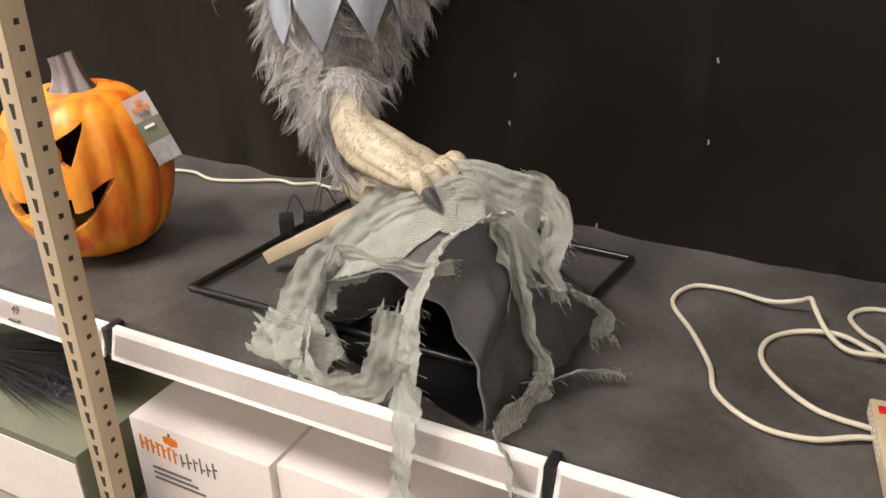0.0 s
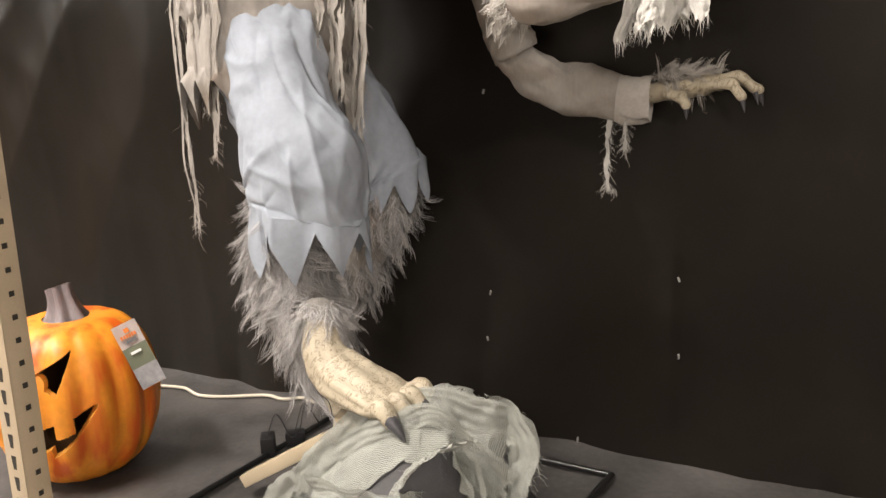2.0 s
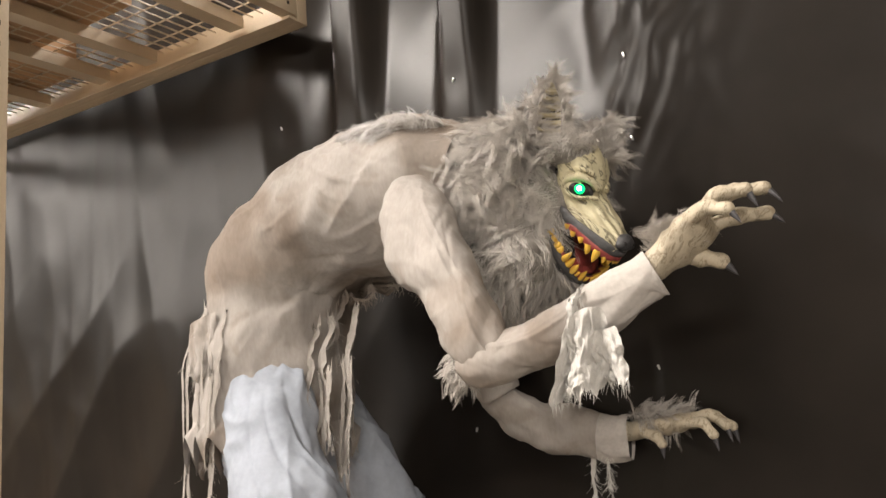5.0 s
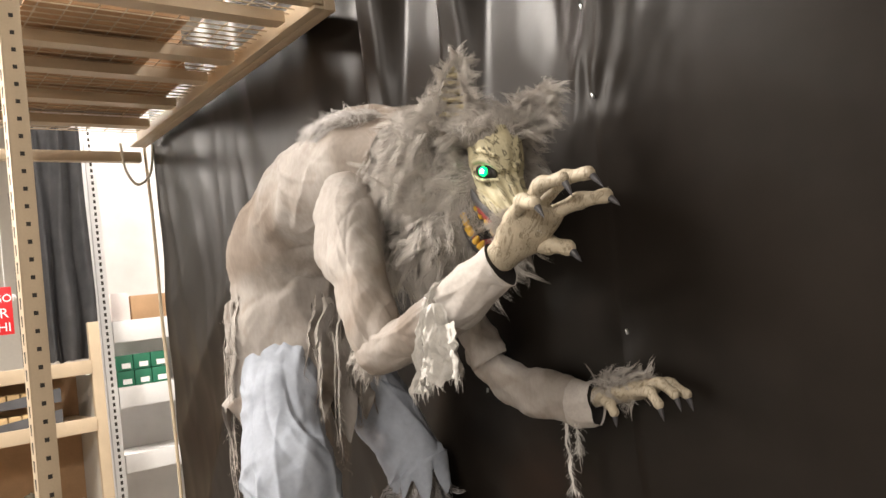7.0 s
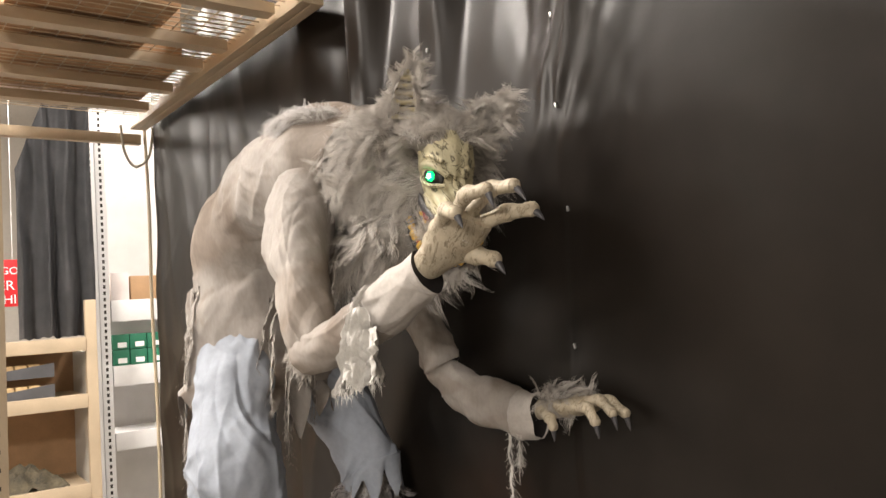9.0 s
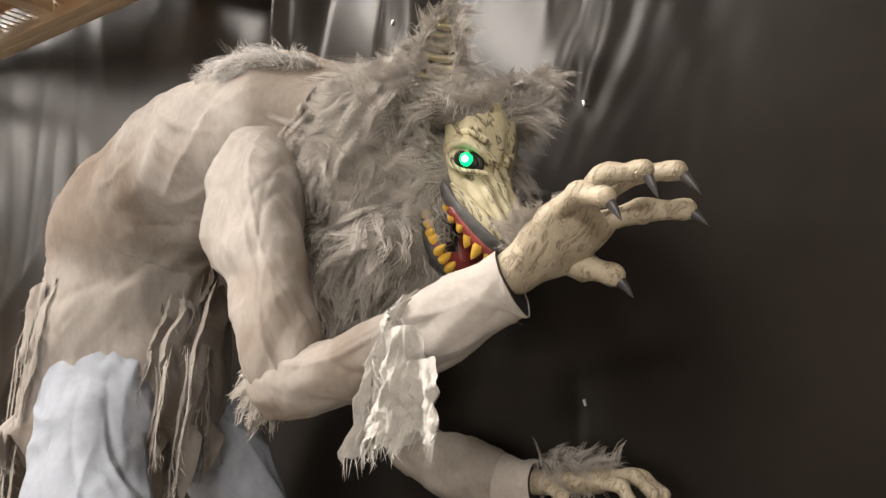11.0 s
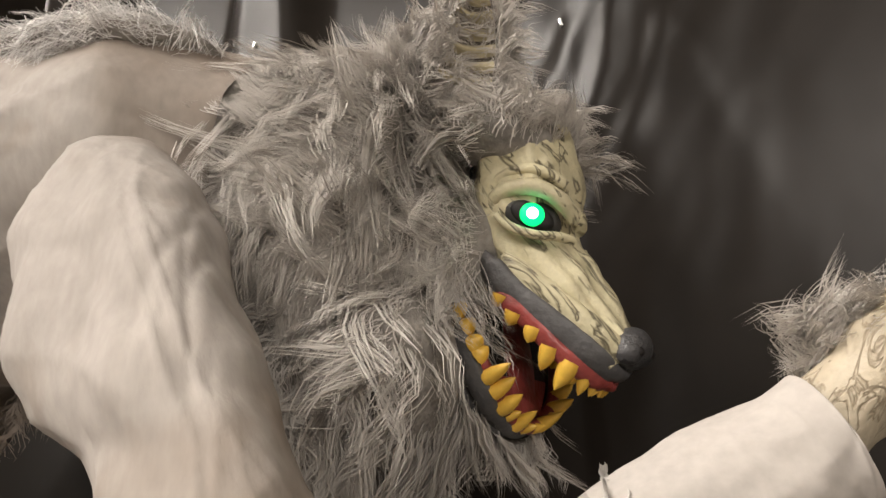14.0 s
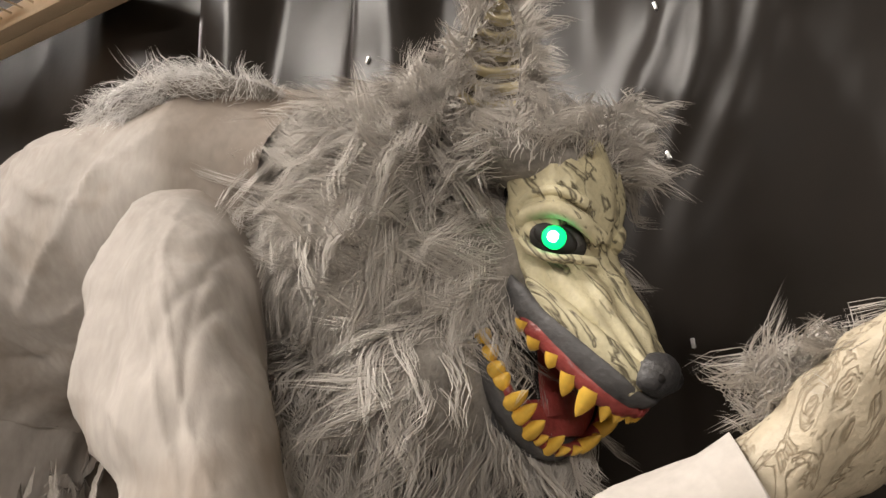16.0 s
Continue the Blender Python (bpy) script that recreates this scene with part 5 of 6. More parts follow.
W.grid(palm, "skin", True)
W.cap(palm[-1], "skin")
S = (0, 1, 0)
finger([(-0.125, 1.578, 2.062), (-0.085, 1.562, 2.076), (-0.045, 1.552, 2.066)], 0.0155, (0.75, -0.05, -0.55), S, 0.034)
finger([(-0.118, 1.602, 2.075), (-0.07, 1.60, 2.104), (-0.022, 1.608, 2.106)], 0.0150, (0.55, 0.0, -0.65), S, 0.036)
finger([(-0.11, 1.635, 2.078), (-0.055, 1.645, 2.112), (0.002, 1.652, 2.110)], 0.0150, (0.85, 0.05, -0.45), S)
finger([(-0.115, 1.665, 2.056), (-0.06, 1.685, 2.070), (-0.008, 1.70, 2.069)], 0.0165, (0.85, 0.08, -0.25), S, 0.036)
finger([(-0.175, 1.635, 2.002), (-0.135, 1.66, 1.997), (-0.10, 1.675, 1.985)], 0.0185, (0.75, 0.1, -0.4), S, 0.036)
for k in range(first, len(W.v)):   # the raised paw sits a little out of its cuff
    W.v[k] = W.v[k] + np.array((-0.006, -0.024, -0.008))
far_palm = loft_rows([(-0.555, 2.09, 1.605, 0.022, 0.026), (-0.50, 2.10, 1.612, 0.026, 0.026), (-0.44, 2.105, 1.622, 0.038, 0.028), (-0.385, 2.105, 1.630, 0.044, 0.026), (-0.345, 2.105, 1.632, 0.044, 0.020)], ACROSS, 32, 6, crease)
W.grid(far_palm, "skin", True)
W.cap(far_palm[-1], "skin")
finger([(-0.365, 2.075, 1.628), (-0.315, 2.065, 1.630), (-0.29, 2.062, 1.600)], 0.0145, (0.35, -0.05, -0.9), S, 0.034)
finger([(-0.36, 2.095, 1.638), (-0.305, 2.095, 1.646), (-0.268, 2.098, 1.618)], 0.0145, (0.4, 0, -0.85), S, 0.036)
finger([(-0.36, 2.12, 1.636), (-0.305, 2.13, 1.640), (-0.262, 2.135, 1.612)], 0.0145, (0.4, 0.02, -0.85), S, 0.036)
finger([(-0.47, 2.065, 1.61), (-0.43, 2.045, 1.60), (-0.415, 2.04, 1.582)], 0.0145, (0.1, -0.05, -1), S, 0.03)
along = lambda p: (1.0, 0.0, 0.15)
v, f = ball(W, (-0.186, 1.590, 2.024), (0.048, 0.022, 0.014), "under", Euler((0, -0.6, 0)).to_matrix(), 14)
fur(W, v, f, 320, 18, 0.060, lambda p: (0.05 + 1.5 * (p[0] + 0.20), 0.0, 1.0), 21, lift=0.10, jitter=0.007, width=0.0010, curl=0.35, keep=lambda p: p[2] - 0.75 * p[0] > 2.163 and p[0] > -0.226)
v, f = ball(W, (-0.44, 2.10, 1.648), (0.075, 0.03, 0.012), "under", None, 14)
fur(W, v, f, 110, 14, 0.06, along, 22, lift=0.8, jitter=0.008, width=0.0014, curl=0.5)

# head: fur, mask, jaw, teeth, eyes and ears
HEAD = Matrix(((0.966, -0.259, 0, -0.408), (-0.259, -0.966, 0, 1.785), (0, 0, 1, 2.199), (0, 0, 0, 1)))
H = lambda f_, s_, z_: HEAD @ Vector((f_, s_, z_))
hs = tuple(HEAD.to_3x3() @ Vector((0, 1, 0)))

mane = loft_rows([(-0.86, 1.775, 2.30, 0.12, 0.12), (-0.78, 1.79, 2.27, 0.175, 0.155), (-0.68, 1.805, 2.245, 0.19, 0.185), (-0.58, 1.81, 2.225, 0.175, 0.18), (-0.525, 1.805, 2.215, 0.135, 0.145), (-0.492, 1.795, 2.225, 0.085, 0.090), (-0.475, 1.79, 2.235, 0.04, 0.04)], ACROSS, 40, 6, lambda p, a, q: 0.012 * nz(p.x * 9, p.y * 9, p.z * 9))
mv, mf = W.grid(mane, "under", True)


def mane_flow(p):
    c = Vector((-0.47, 1.79, 2.24))
    d = Vector(p) - c
    return (-0.85 + 0.15 * d.x, d.y * 2.2, -0.42 + d.z * 0.8)


def off_face(p):
    q = HEAD.inverted() @ Vector(p)
    return not ((q.x > -0.06 and abs(q.y) < 0.10 and q.z < 0.05) or (q.x > -0.11 and abs(q.y) < 0.13 and -0.30 < q.z < -0.055))


fur(W, mv, mf, 3700, 25, 0.060, mane_flow, 31, lift=0.50, curl=0.75, jitter=0.010, width=0.0009, keep=off_face)
brow, bf = ball(W, H(-0.060, 0, 0.105), (0.080, 0.105, 0.045), "under", HEAD.to_3x3() @ Euler((0, 0.35, 0)).to_matrix(), 20)
fur(W, brow, bf, 380, 20, 0.06, lambda p: (-0.15, 0.1, 0.35), 32, lift=0.6, curl=0.4, jitter=0.010, width=0.0013, keep=lambda p: (HEAD.inverted() @ Vector(p)).z > 0.072)
chin, cf = ball(W, (-0.575, 1.755, 2.065), (0.075, 0.125, 0.09), "under", None, 20)
fur(W, chin, cf, 620, 20, 0.075, lambda p: (-0.30, 0.0, -1.0), 33, lift=0.3, curl=0.45, jitter=0.010, width=0.0013, keep=lambda p: (HEAD.inverted() @ Vector(p)).x < -0.090)
chest, cf = ball(W, (-0.70, 1.76, 2.045), (0.12, 0.13, 0.10), "under", None, 18)
fur(W, chest, cf, 420, 14, 0.08, lambda p: (0.15, 0, -1.0), 34, lift=0.3, width=0.002)

# upper mask: forehead, stop, muzzle; the underside is the roof of the mouth
def wrinkle(p, a, q):
    along = p.z * 0.9 - p.x * 0.4
    g = 0.0022 * math.sin(a * 11 + 3.0 * nz(along * 14, a * 1.3)) + 0.0035 * nz(p.x * 42, p.y * 42, p.z * 30)
    return g - 0.0035 * max(0.0, 1 - 3.5 * abs(nz(p.x * 16 + 4, p.y * 30, p.z * 9 + 2)))


mask = loft_rows([(*H(-0.036, 0, 0.105), 0.064, 0.048), (*H(-0.037, 0, 0.060), 0.067, 0.060), (*H(-0.040, 0, 0.018), 0.064, 0.061), (*H(-0.041, 0, -0.015), 0.061, 0.056), (*H(-0.026, 0, -0.048), 0.056, 0.049), (*H(0.002, 0, -0.085), 0.049, 0.042), (*H(0.026, 0, -0.118), 0.040, 0.034), (*H(0.042, 0, -0.140), 0.032, 0.028), (*H(0.052, 0, -0.154), 0.022, 0.018)], hs, 72, 10, wrinkle)
W.grid([[r[k % 72] for k in range(29, 80)] for r in mask], "mask")
W.grid([[r[k] for k in range(8, 30)] for r in mask], "mouth")
W.cap(mask[-1], "mask")
ball(W, H(0.062, 0.0, -0.138), (0.019, 0.025, 0.021), "nose", HEAD.to_3x3() @ Euler((0, 0.4, 0)).to_matrix(), 22)
for s_ in (-1, 1):
    ball(W, H(0.063, 0.015 * s_, -0.142), (0.014, 0.012, 0.013), "nose", HEAD.to_3x3(), 16)
    ball(W, H(0.074, 0.014 * s_, -0.143), (0.005, 0.006, 0.005), "mouth", HEAD.to_3x3(), 10)


def rim(side, pts, r, name):
    """A fleshy ridge along one side of the mouth."""
    st = [(*H(a, side * b, c), r[0] * (0.35 if k == 0 else 1), r[1] * (0.3 if k == 0 else 1)) for k, (a, b, c) in enumerate(pts)]
    rows = loft_rows(st, hs, 14, 6, lambda p, a, q: 0.0018 * nz(p.x * 70, p.y * 70, p.z * 70))
    W.grid(rows, name, True)
    W.cap(rows[0], name)
    W.cap(rows[-1], name)


GREY = ((-0.056, 0.068, -0.036), (-0.046, 0.069, -0.056), (-0.026, 0.064, -0.082), (0.000, 0.056, -0.108), (0.021, 0.046, -0.130), (0.038, 0.033, -0.150), (0.045, 0.017, -0.163), (0.046, 0.0, -0.166))
GUM = ((-0.047, 0.064, -0.066), (-0.034, 0.063, -0.086), (-0.013, 0.056, -0.111), (0.005, 0.047, -0.136), (0.021, 0.033, -0.155), (0.031, 0.015, -0.167), (0.032, 0.0, -0.169))
UP = ((-0.046, 0.066, -0.080), (-0.034, 0.062, -0.099), (-0.016, 0.055, -0.119), (0.001, 0.045, -0.142), (0.016, 0.031, -0.158), (0.026, 0.014, -0.168), (0.027, 0.0, -0.170))
LOW = ((-0.089, 0.088, -0.070), (-0.074, 0.088, -0.096), (-0.063, 0.086, -0.123), (-0.057, 0.080, -0.146), (-0.054, 0.068, -0.168), (-0.054, 0.050, -0.187), (-0.056, 0.025, -0.201), (-0.056, 0.0, -0.205))
for side in (1, -1):
    rim(side, [(a - 0.002, b - 0.002, c + 0.004) for a, b, c in GREY], (0.006, 0.013), "lip")
    rim(side, [(a + 0.008, b - 0.009, c + 0.018) for a, b, c in GREY[1:]], (0.009, 0.014), "mask")
    rim(side, GUM, (0.006, 0.010), "gum")
    rim(side, [(a - 0.011, b + 0.003, c - 0.004) for a, b, c in LOW], (0.006, 0.011), "lip")
    rim(side, [(a - 0.002, b - 0.003, c) for a, b, c in LOW[2:]], (0.006, 0.008), "gum")
    up_l = [Vector(p) for p in spline(UP, 8)]
    lo_l = [Vector(p) for p in spline(LOW, 8)]
    big_up = ((0.06, 0.012, 0.0072, 1), (0.20, 0.014, 0.0078, 1), (0.34, 0.014, 0.0076, 1), (0.47, 0.024, 0.0105, 0), (0.61, 0.029, 0.0112, 0), (0.74, 0.022, 0.0082, 0), (0.84, 0.018, 0.0062, 0), (0.91, 0.017, 0.0058, 0), (0.98, 0.016, 0.0055, 0))
    for k, (s, L, r, blunt) in enumerate(big_up):
        p = up_l[int(s * (len(up_l) - 1))]
        q = H(p.x + 0.003, side * p.y, p.z + 0.004)
        d = HEAD.to_3x3() @ Vector((-0.40 - 0.1 * math.sin(k * 2.1), side * (0.12 + 0.1 * math.sin(k * 3.7)), -0.85))
        spike(W, q, d, L, r, "tooth", HEAD.to_3x3() @ Vector((-0.10, 0, 0)), n=12, blunt=0.30 if blunt else 0.0)
    big_lo = ((0.13, 0.013, 0.0072, 1), (0.22, 0.013, 0.0074, 1), (0.31, 0.014, 0.0076, 1), (0.39, 0.014, 0.0074, 1), (0.50, 0.031, 0.0085, 0), (0.60, 0.026, 0.0090, 0), (0.70, 0.028, 0.0092, 0), (0.78, 0.016, 0.0060, 0), (0.86, 0.030, 0.0080, 0), (0.94, 0.018, 0.0062, 0))
    for k, (s, L, r, blunt) in enumerate(big_lo):
        p = lo_l[int(s * (len(lo_l) - 1))]
        q = H(p.x - 0.002, side * p.y, p.z - 0.001)
        d = HEAD.to_3x3() @ Vector((0.80, side * (0.10 - 0.2 * (k % 2)), 0.50 - 0.45 * s + 0.12 * math.sin(k * 2.6)))
        spike(W, q, d, L, r, "tooth", HEAD.to_3x3() @ Vector((0, 0, 0.12)), n=12, blunt=0.30 if blunt else 0.0)

# inside of the mouth and the furred under-jaw
inner = loft_rows([(*H(-0.105, 0, -0.045), 0.084, 0.034), (*H(-0.086, 0, -0.085), 0.083, 0.022), (*H(-0.074, 0, -0.125), 0.080, 0.014), (*H(-0.068, 0, -0.160), 0.066, 0.010), (*H(-0.063, 0, -0.192), 0.038, 0.008)], hs, 30, 8)
W.grid(inner[:24], "mouth", True)
W.grid(inner[23:], "gum", True)
W.cap(inner[-1], "gum")
jaw = loft_rows([(*H(-0.140, 0, -0.035), 0.100, 0.034), (*H(-0.112, 0, -0.090), 0.098, 0.028), (*H(-0.096, 0, -0.140), 0.090, 0.024), (*H(-0.083, 0, -0.182), 0.066, 0.020), (*H(-0.071, 0, -0.210), 0.036, 0.012)], hs, 36, 7)
jv, jf = W.grid(jaw, "lip", True)
W.cap(jaw[-1], "lip")


def behind_lip(p):
    q = HEAD.inverted() @ Vector(p)
    return q.x < -0.079 - 0.22 * (q.z + 0.12) - 0.018


fur(W, jv, jf, 560, 20, 0.060, lambda p: (-0.28, 0.0, -1.0), 36, lift=0.16, curl=0.5, jitter=0.009, width=0.0012, keep=behind_lip)
tongue = loft_rows([(*H(-0.070, 0, -0.095), 0.03, 0.012), (*H(-0.066, 0, -0.14), 0.034, 0.012), (*H(-0.060, 0, -0.172), 0.024, 0.009)], hs, 16, 6)
W.grid(tongue, "gum", True)

# eyes: dark slanted sockets under heavy brows, with lit lenses
for side in (1, -1):
    R3 = HEAD.to_3x3()
    out = (R3 @ Vector((0.50, side * 0.86, -0.05))).normalized()
    fwd = (R3 @ Vector((0.80, -side * 0.46, -0.60))).normalized()
    fwd = (fwd - out * fwd.dot(out)).normalized()
    turn = Matrix((fwd, out.cross(fwd), out)).transposed()
    e = H(-0.006 if side > 0 else -0.036, side * (0.0535 if side > 0 else 0.047), -0.001)
    ball(W, e - out * 0.012, (0.032, 0.021, 0.010), "lid", turn, 24)
    ball(W, e - out * 0.005, (0.024, 0.0135, 0.0065), "mouth", turn, 20)
    ball(W, e - out * 0.001, (0.0130, 0.0118, 0.0075), "eye", turn, 20)
    ball(W, e + out * 0.0048, (0.0060, 0.0060, 0.0032), "eye_core", turn, 16)
    for pts, r_ in ((((-0.046, 0.058, 0.022), (-0.026, 0.060, 0.029), (0.000, 0.053, 0.026), (0.018, 0.040, 0.013), (0.027, 0.022, -0.006)), 0.011), (((-0.040, 0.064, 0.004), (-0.026, 0.064, -0.012), (-0.004, 0.057, -0.023), (0.014, 0.045, -0.026), (0.026, 0.030, -0.030)), 0.006), (((-0.044, 0.058, 0.040), (-0.022, 0.056, 0.048), (0.004, 0.047, 0.044), (0.022, 0.030, 0.028)), 0.008)):
        st = [(*H(a if side > 0 else a - 0.014, side * (b if side > 0 else 0.85 * b), c), r_ * (0.3 + 0.7 * math.sin(math.pi * (k + 0.5) / len(pts))), r_ * 0.8) for k, (a, b, c) in enumerate(pts)]
        rows = loft_rows(st, out, 14, 6, lambda p, a, q: 0.0015 * nz(p.x * 60, p.y * 60, p.z * 60))
        W.grid(rows, "mask", True)
        W.cap(rows[0], "mask")
        W.cap(rows[-1], "mask")


def ear(base, tip, face, width, seed, fold=0.7, bare=True):
    """A cupped pointed ear: ribbed latex inside, thick fur behind and round the edge."""
    b, t, n = Vector(base), Vector(tip), Vector(face).normalized()
    ax = (t - b)
    side = ax.cross(n).normalized()
    n = side.cross(ax).normalized()

    def at(u, w, rib=0.0, grow=1.0, back=0.0):
        hw = width * grow * max(0.0, 1 - u) ** 0.75 * (0.85 + 0.75 * u)
        return b + ax * u * (1 + 0.35 * (grow - 1)) + side * hw * w + n * (fold * hw * (w * w - 0.6) + rib * (1 - w * w) - back)

    rows = [[at(j / 70, i / 10 - 1, 0.0055 * math.sin(j / 70 * 40 - 0.6 * (i / 10 - 1))) for i in range(21)] for j in range(71)]
    low = [math.sin(j / 70 * 40) < -0.70 and j < 58 for j in range(70)]
    for j in range(70):
        W.grid(rows[j:j + 2], ("groove" if low[j] else "mask_plain") if bare else "under")
    cup = [[at(j / 24, i / 9 - 1, 0, 1.35, 0.012) for i in range(19)] for j in range(25)]
    v, f = W.grid(cup, "under")
    up = ax.normalized()
    if not bare:
        fv, ff = W.grid(rows[::3], "under")
        fur(W, fv, ff, 160, 14, 0.04, lambda p: tuple(up * 0.9 + n * 0.2), seed + 7, lift=0.3, width=0.0012, jitter=0.008, curl=0.4)
    fur(W, v, f, 300, 14, 0.052, lambda p: tuple(up * 0.9 - n * 0.2), seed, lift=0.25, width=0.0014, jitter=0.008, curl=0.4)
    for sg in (-1, 1):
        edge = [[at(j / 24, sg * 1.02, 0, 1.0), at(j / 24, sg * 1.12, 0, 1.1, 0.004), at(j / 24, sg, 0, 1.35, 0.012)] for j in range(23)]
        v, f = W.grid(edge, "under")
        fur(W, v, f, 90, 14, 0.036, lambda p: tuple(up + side * sg * 0.6 - n * 0.1), seed + 3 + sg, lift=0.15, width=0.0014, jitter=0.007, curl=0.5)


ear((-0.487, 1.712, 2.345), (-0.462, 1.716, 2.462), (0.70, -0.72, 0.1), 0.036, 51)
root, rf = ball(W, (-0.535, 1.75, 2.36), (0.04, 0.04, 0.07), "under", Euler((0, 0.2, 0)).to_matrix(), 16)
fur(W, root, rf, 260, 16, 0.06, lambda p: (0.25, -0.05, 1.0), 57, lift=0.4, width=0.0014, jitter=0.009, curl=0.5, keep=lambda p: p[0] < -0.510)
ear((-0.465, 1.90, 2.320), (-0.425, 1.965, 2.395), (0.9, -0.5, 0.2), 0.036, 61, bare=False)

# fur showing at collar and elbow
tuft, tf = ball(W, (-0.900, 1.665, 2.420), (0.145, 0.110, 0.028), "under", None, 20)
fur(W, tuft, tf, 110, 14, 0.038, lambda p: (-0.5, -0.1, 0.3), 71, lift=0.8, curl=0.5, width=0.0010, name="leg_fur")
fur(W, tuft, tf, 620, 14, 0.036, lambda p: (-0.5, -0.3, 0.1), 73, lift=0.6, curl=0.6, width=0.0010, name="pale_lit_fur")
elb, ef = ball(W, (-0.625, 1.485, 1.815), (0.035, 0.03, 0.045), "under", None, 12)
fur(W, elb, ef, 90, 10, 0.04, lambda p: (-0.6, -0.1, -0.8), 72, lift=0.5, width=0.0018, jitter=0.008)

# shirt tails, shreds and rags
hanging(W, [(-1.545, 1.555, 2.03), (-1.570, 1.510, 1.90), (-1.558, 1.485, 1.75), (-1.545, 1.475, 1.58), (-1.535, 1.470, 1.42), (-1.528, 1.465, 1.30)], 0.034, 1.0, "tail", 2)
hanging(W, [(-1.485, 1.505, 2.03), (-1.485, 1.485, 1.92), (-1.475, 1.472, 1.80), (-1.460, 1.465, 1.66)], 0.042, 5.0, "tail", 2)
hanging(W, [(-1.380, 1.485, 2.02), (-1.380, 1.458, 1.90), (-1.390, 1.440, 1.76), (-1.390, 1.43, 1.62), (-1.405, 1.43, 1.50)], 0.048, 9.0, "tail", 2.5)
hanging(W, [(-1.34, 1.66, 1.95), (-1.33, 1.62, 1.84), (-1.31, 1.60, 1.72), (-1.29, 1.61, 1.56), (-1.275, 1.62, 1.44)], 0.11, 14.0, "shirt", 3)
hanging(W, [(-1.182, 1.740, 2.044), (-1.206, 1.740, 1.982), (-1.223, 1.740, 1.911), (-1.231, 1.740, 1.833), (-1.223, 1.740, 1.754), (-1.240, 1.740, 1.676)], 0.045, 18.0, "shirt", 2.0)
hanging(W, [(-1.255, 1.780, 1.881), (-1.228, 1.780, 1.831), (-1.224, 1.780, 1.751), (-1.217, 1.780, 1.665), (-1.234, 1.780, 1.579)], 0.050, 23.0, "shirt", 2.0)
hanging(W, [(-1.230, 1.700, 1.966), (-1.181, 1.700, 1.962), (-1.178, 1.700, 1.932), (-1.209, 1.700, 1.895), (-1.252, 1.700, 1.876), (-1.295, 1.700, 1.882)], 0.020, 26.0, "shirt", 1.0)
hanging(W, [(-1.287, 1.690, 1.837), (-1.251, 1.690, 1.812), (-1.239, 1.690, 1.791), (-1.262, 1.690, 1.758), (-1.251, 1.690, 1.724), (-1.216, 1.690, 1.673)], 0.026, 28.0, "shirt", 1.5)
hanging(W, [(-1.173, 1.760, 2.044), (-1.154, 1.760, 2.023), (-1.114, 1.760, 2.017), (-1.088, 1.760, 2.035), (-1.095, 1.760, 2.059)], 0.014, 31.0, "shirt", 1.0)
hanging(W, [(-1.154, 1.800, 2.057), (-1.062, 1.800, 2.052), (-0.976, 1.800, 2.037), (-0.949, 1.800, 2.011), (-0.895, 1.800, 1.994)], 0.012, 33.0, "shirt", 1.0)
for path, w, k in (([(-1.16, 1.66, 1.98), (-1.165, 1.630, 1.86), (-1.155, 1.615, 1.72), (-1.165, 1.605, 1.57), (-1.150, 1.600, 1.43)], 0.055, 3.3), ([(-1.22, 1.64, 1.95), (-1.225, 1.615, 1.82), (-1.215, 1.600, 1.68), (-1.230, 1.590, 1.54)], 0.065, 7.7), ([(-1.10, 1.70, 2.00), (-1.115, 1.670, 1.88), (-1.105, 1.650, 1.74), (-1.12, 1.645, 1.60), (-1.11, 1.64, 1.50)], 0.045, 11.9), ([(-1.19, 1.61, 1.86), (-1.20, 1.590, 1.74), (-1.19, 1.580, 1.62), (-1.195, 1.575, 1.46)], 0.035, 16.1)):
    hanging(W, path, w, k, "tail", 3.0, 0.5)
# torn panels hanging from the cuff
hanging(W, [(-0.350, 1.56, 1.945), (-0.346, 1.51, 1.938), (-0.346, 1.478, 1.912), (-0.352, 1.468, 1.865), (-0.360, 1.466, 1.81), (-0.365, 1.470, 1.76)], 0.040, 27.0, "rag", 2.5)
curtain(W, [(-0.385, 1.464, 1.880), (-0.355, 1.460, 1.893), (-0.322, 1.461, 1.904), (-0.290, 1.466, 1.906), (-0.258, 1.476, 1.900)], 0.175, 2.0, "rag", 0.25, 0.026, 1.6, (-0.025, 0.0, 0.0), 80, taper=0.5)
curtain(W, [(-0.375, 1.468, 1.84), (-0.330, 1.466, 1.86), (-0.285, 1.474, 1.86), (-0.248, 1.485, 1.87)], 0.110, 6.0, "rag", 0.25, 0.022, 1.3, (0.0, -0.01, 0.0), 70, taper=0.6)
# torn belly and front of the shirt
curtain(W, [(-1.33, 1.60, 2.02), (-1.29, 1.68, 2.04), (-1.24, 1.76, 2.07), (-1.18, 1.83, 2.09), (-1.08, 1.86, 2.09)], 0.085, 12.0, "shirt", 0.9, 0.014, 4.0, n=60)
curtain(W, [(-1.42, 1.575, 1.96), (-1.37, 1.60, 1.97), (-1.33, 1.66, 1.97)], 0.34, 15.0, "shirt", 0.6, 0.016, 3.0, (0.06, 0.0, 0))
curtain(W, [(-1.36, 1.74, 1.96), (-1.31, 1.76, 1.97), (-1.27, 1.80, 1.97)], 0.40, 18.0, "shirt", 0.55, 0.014, 2.5, (0.05, -0.03, 0))
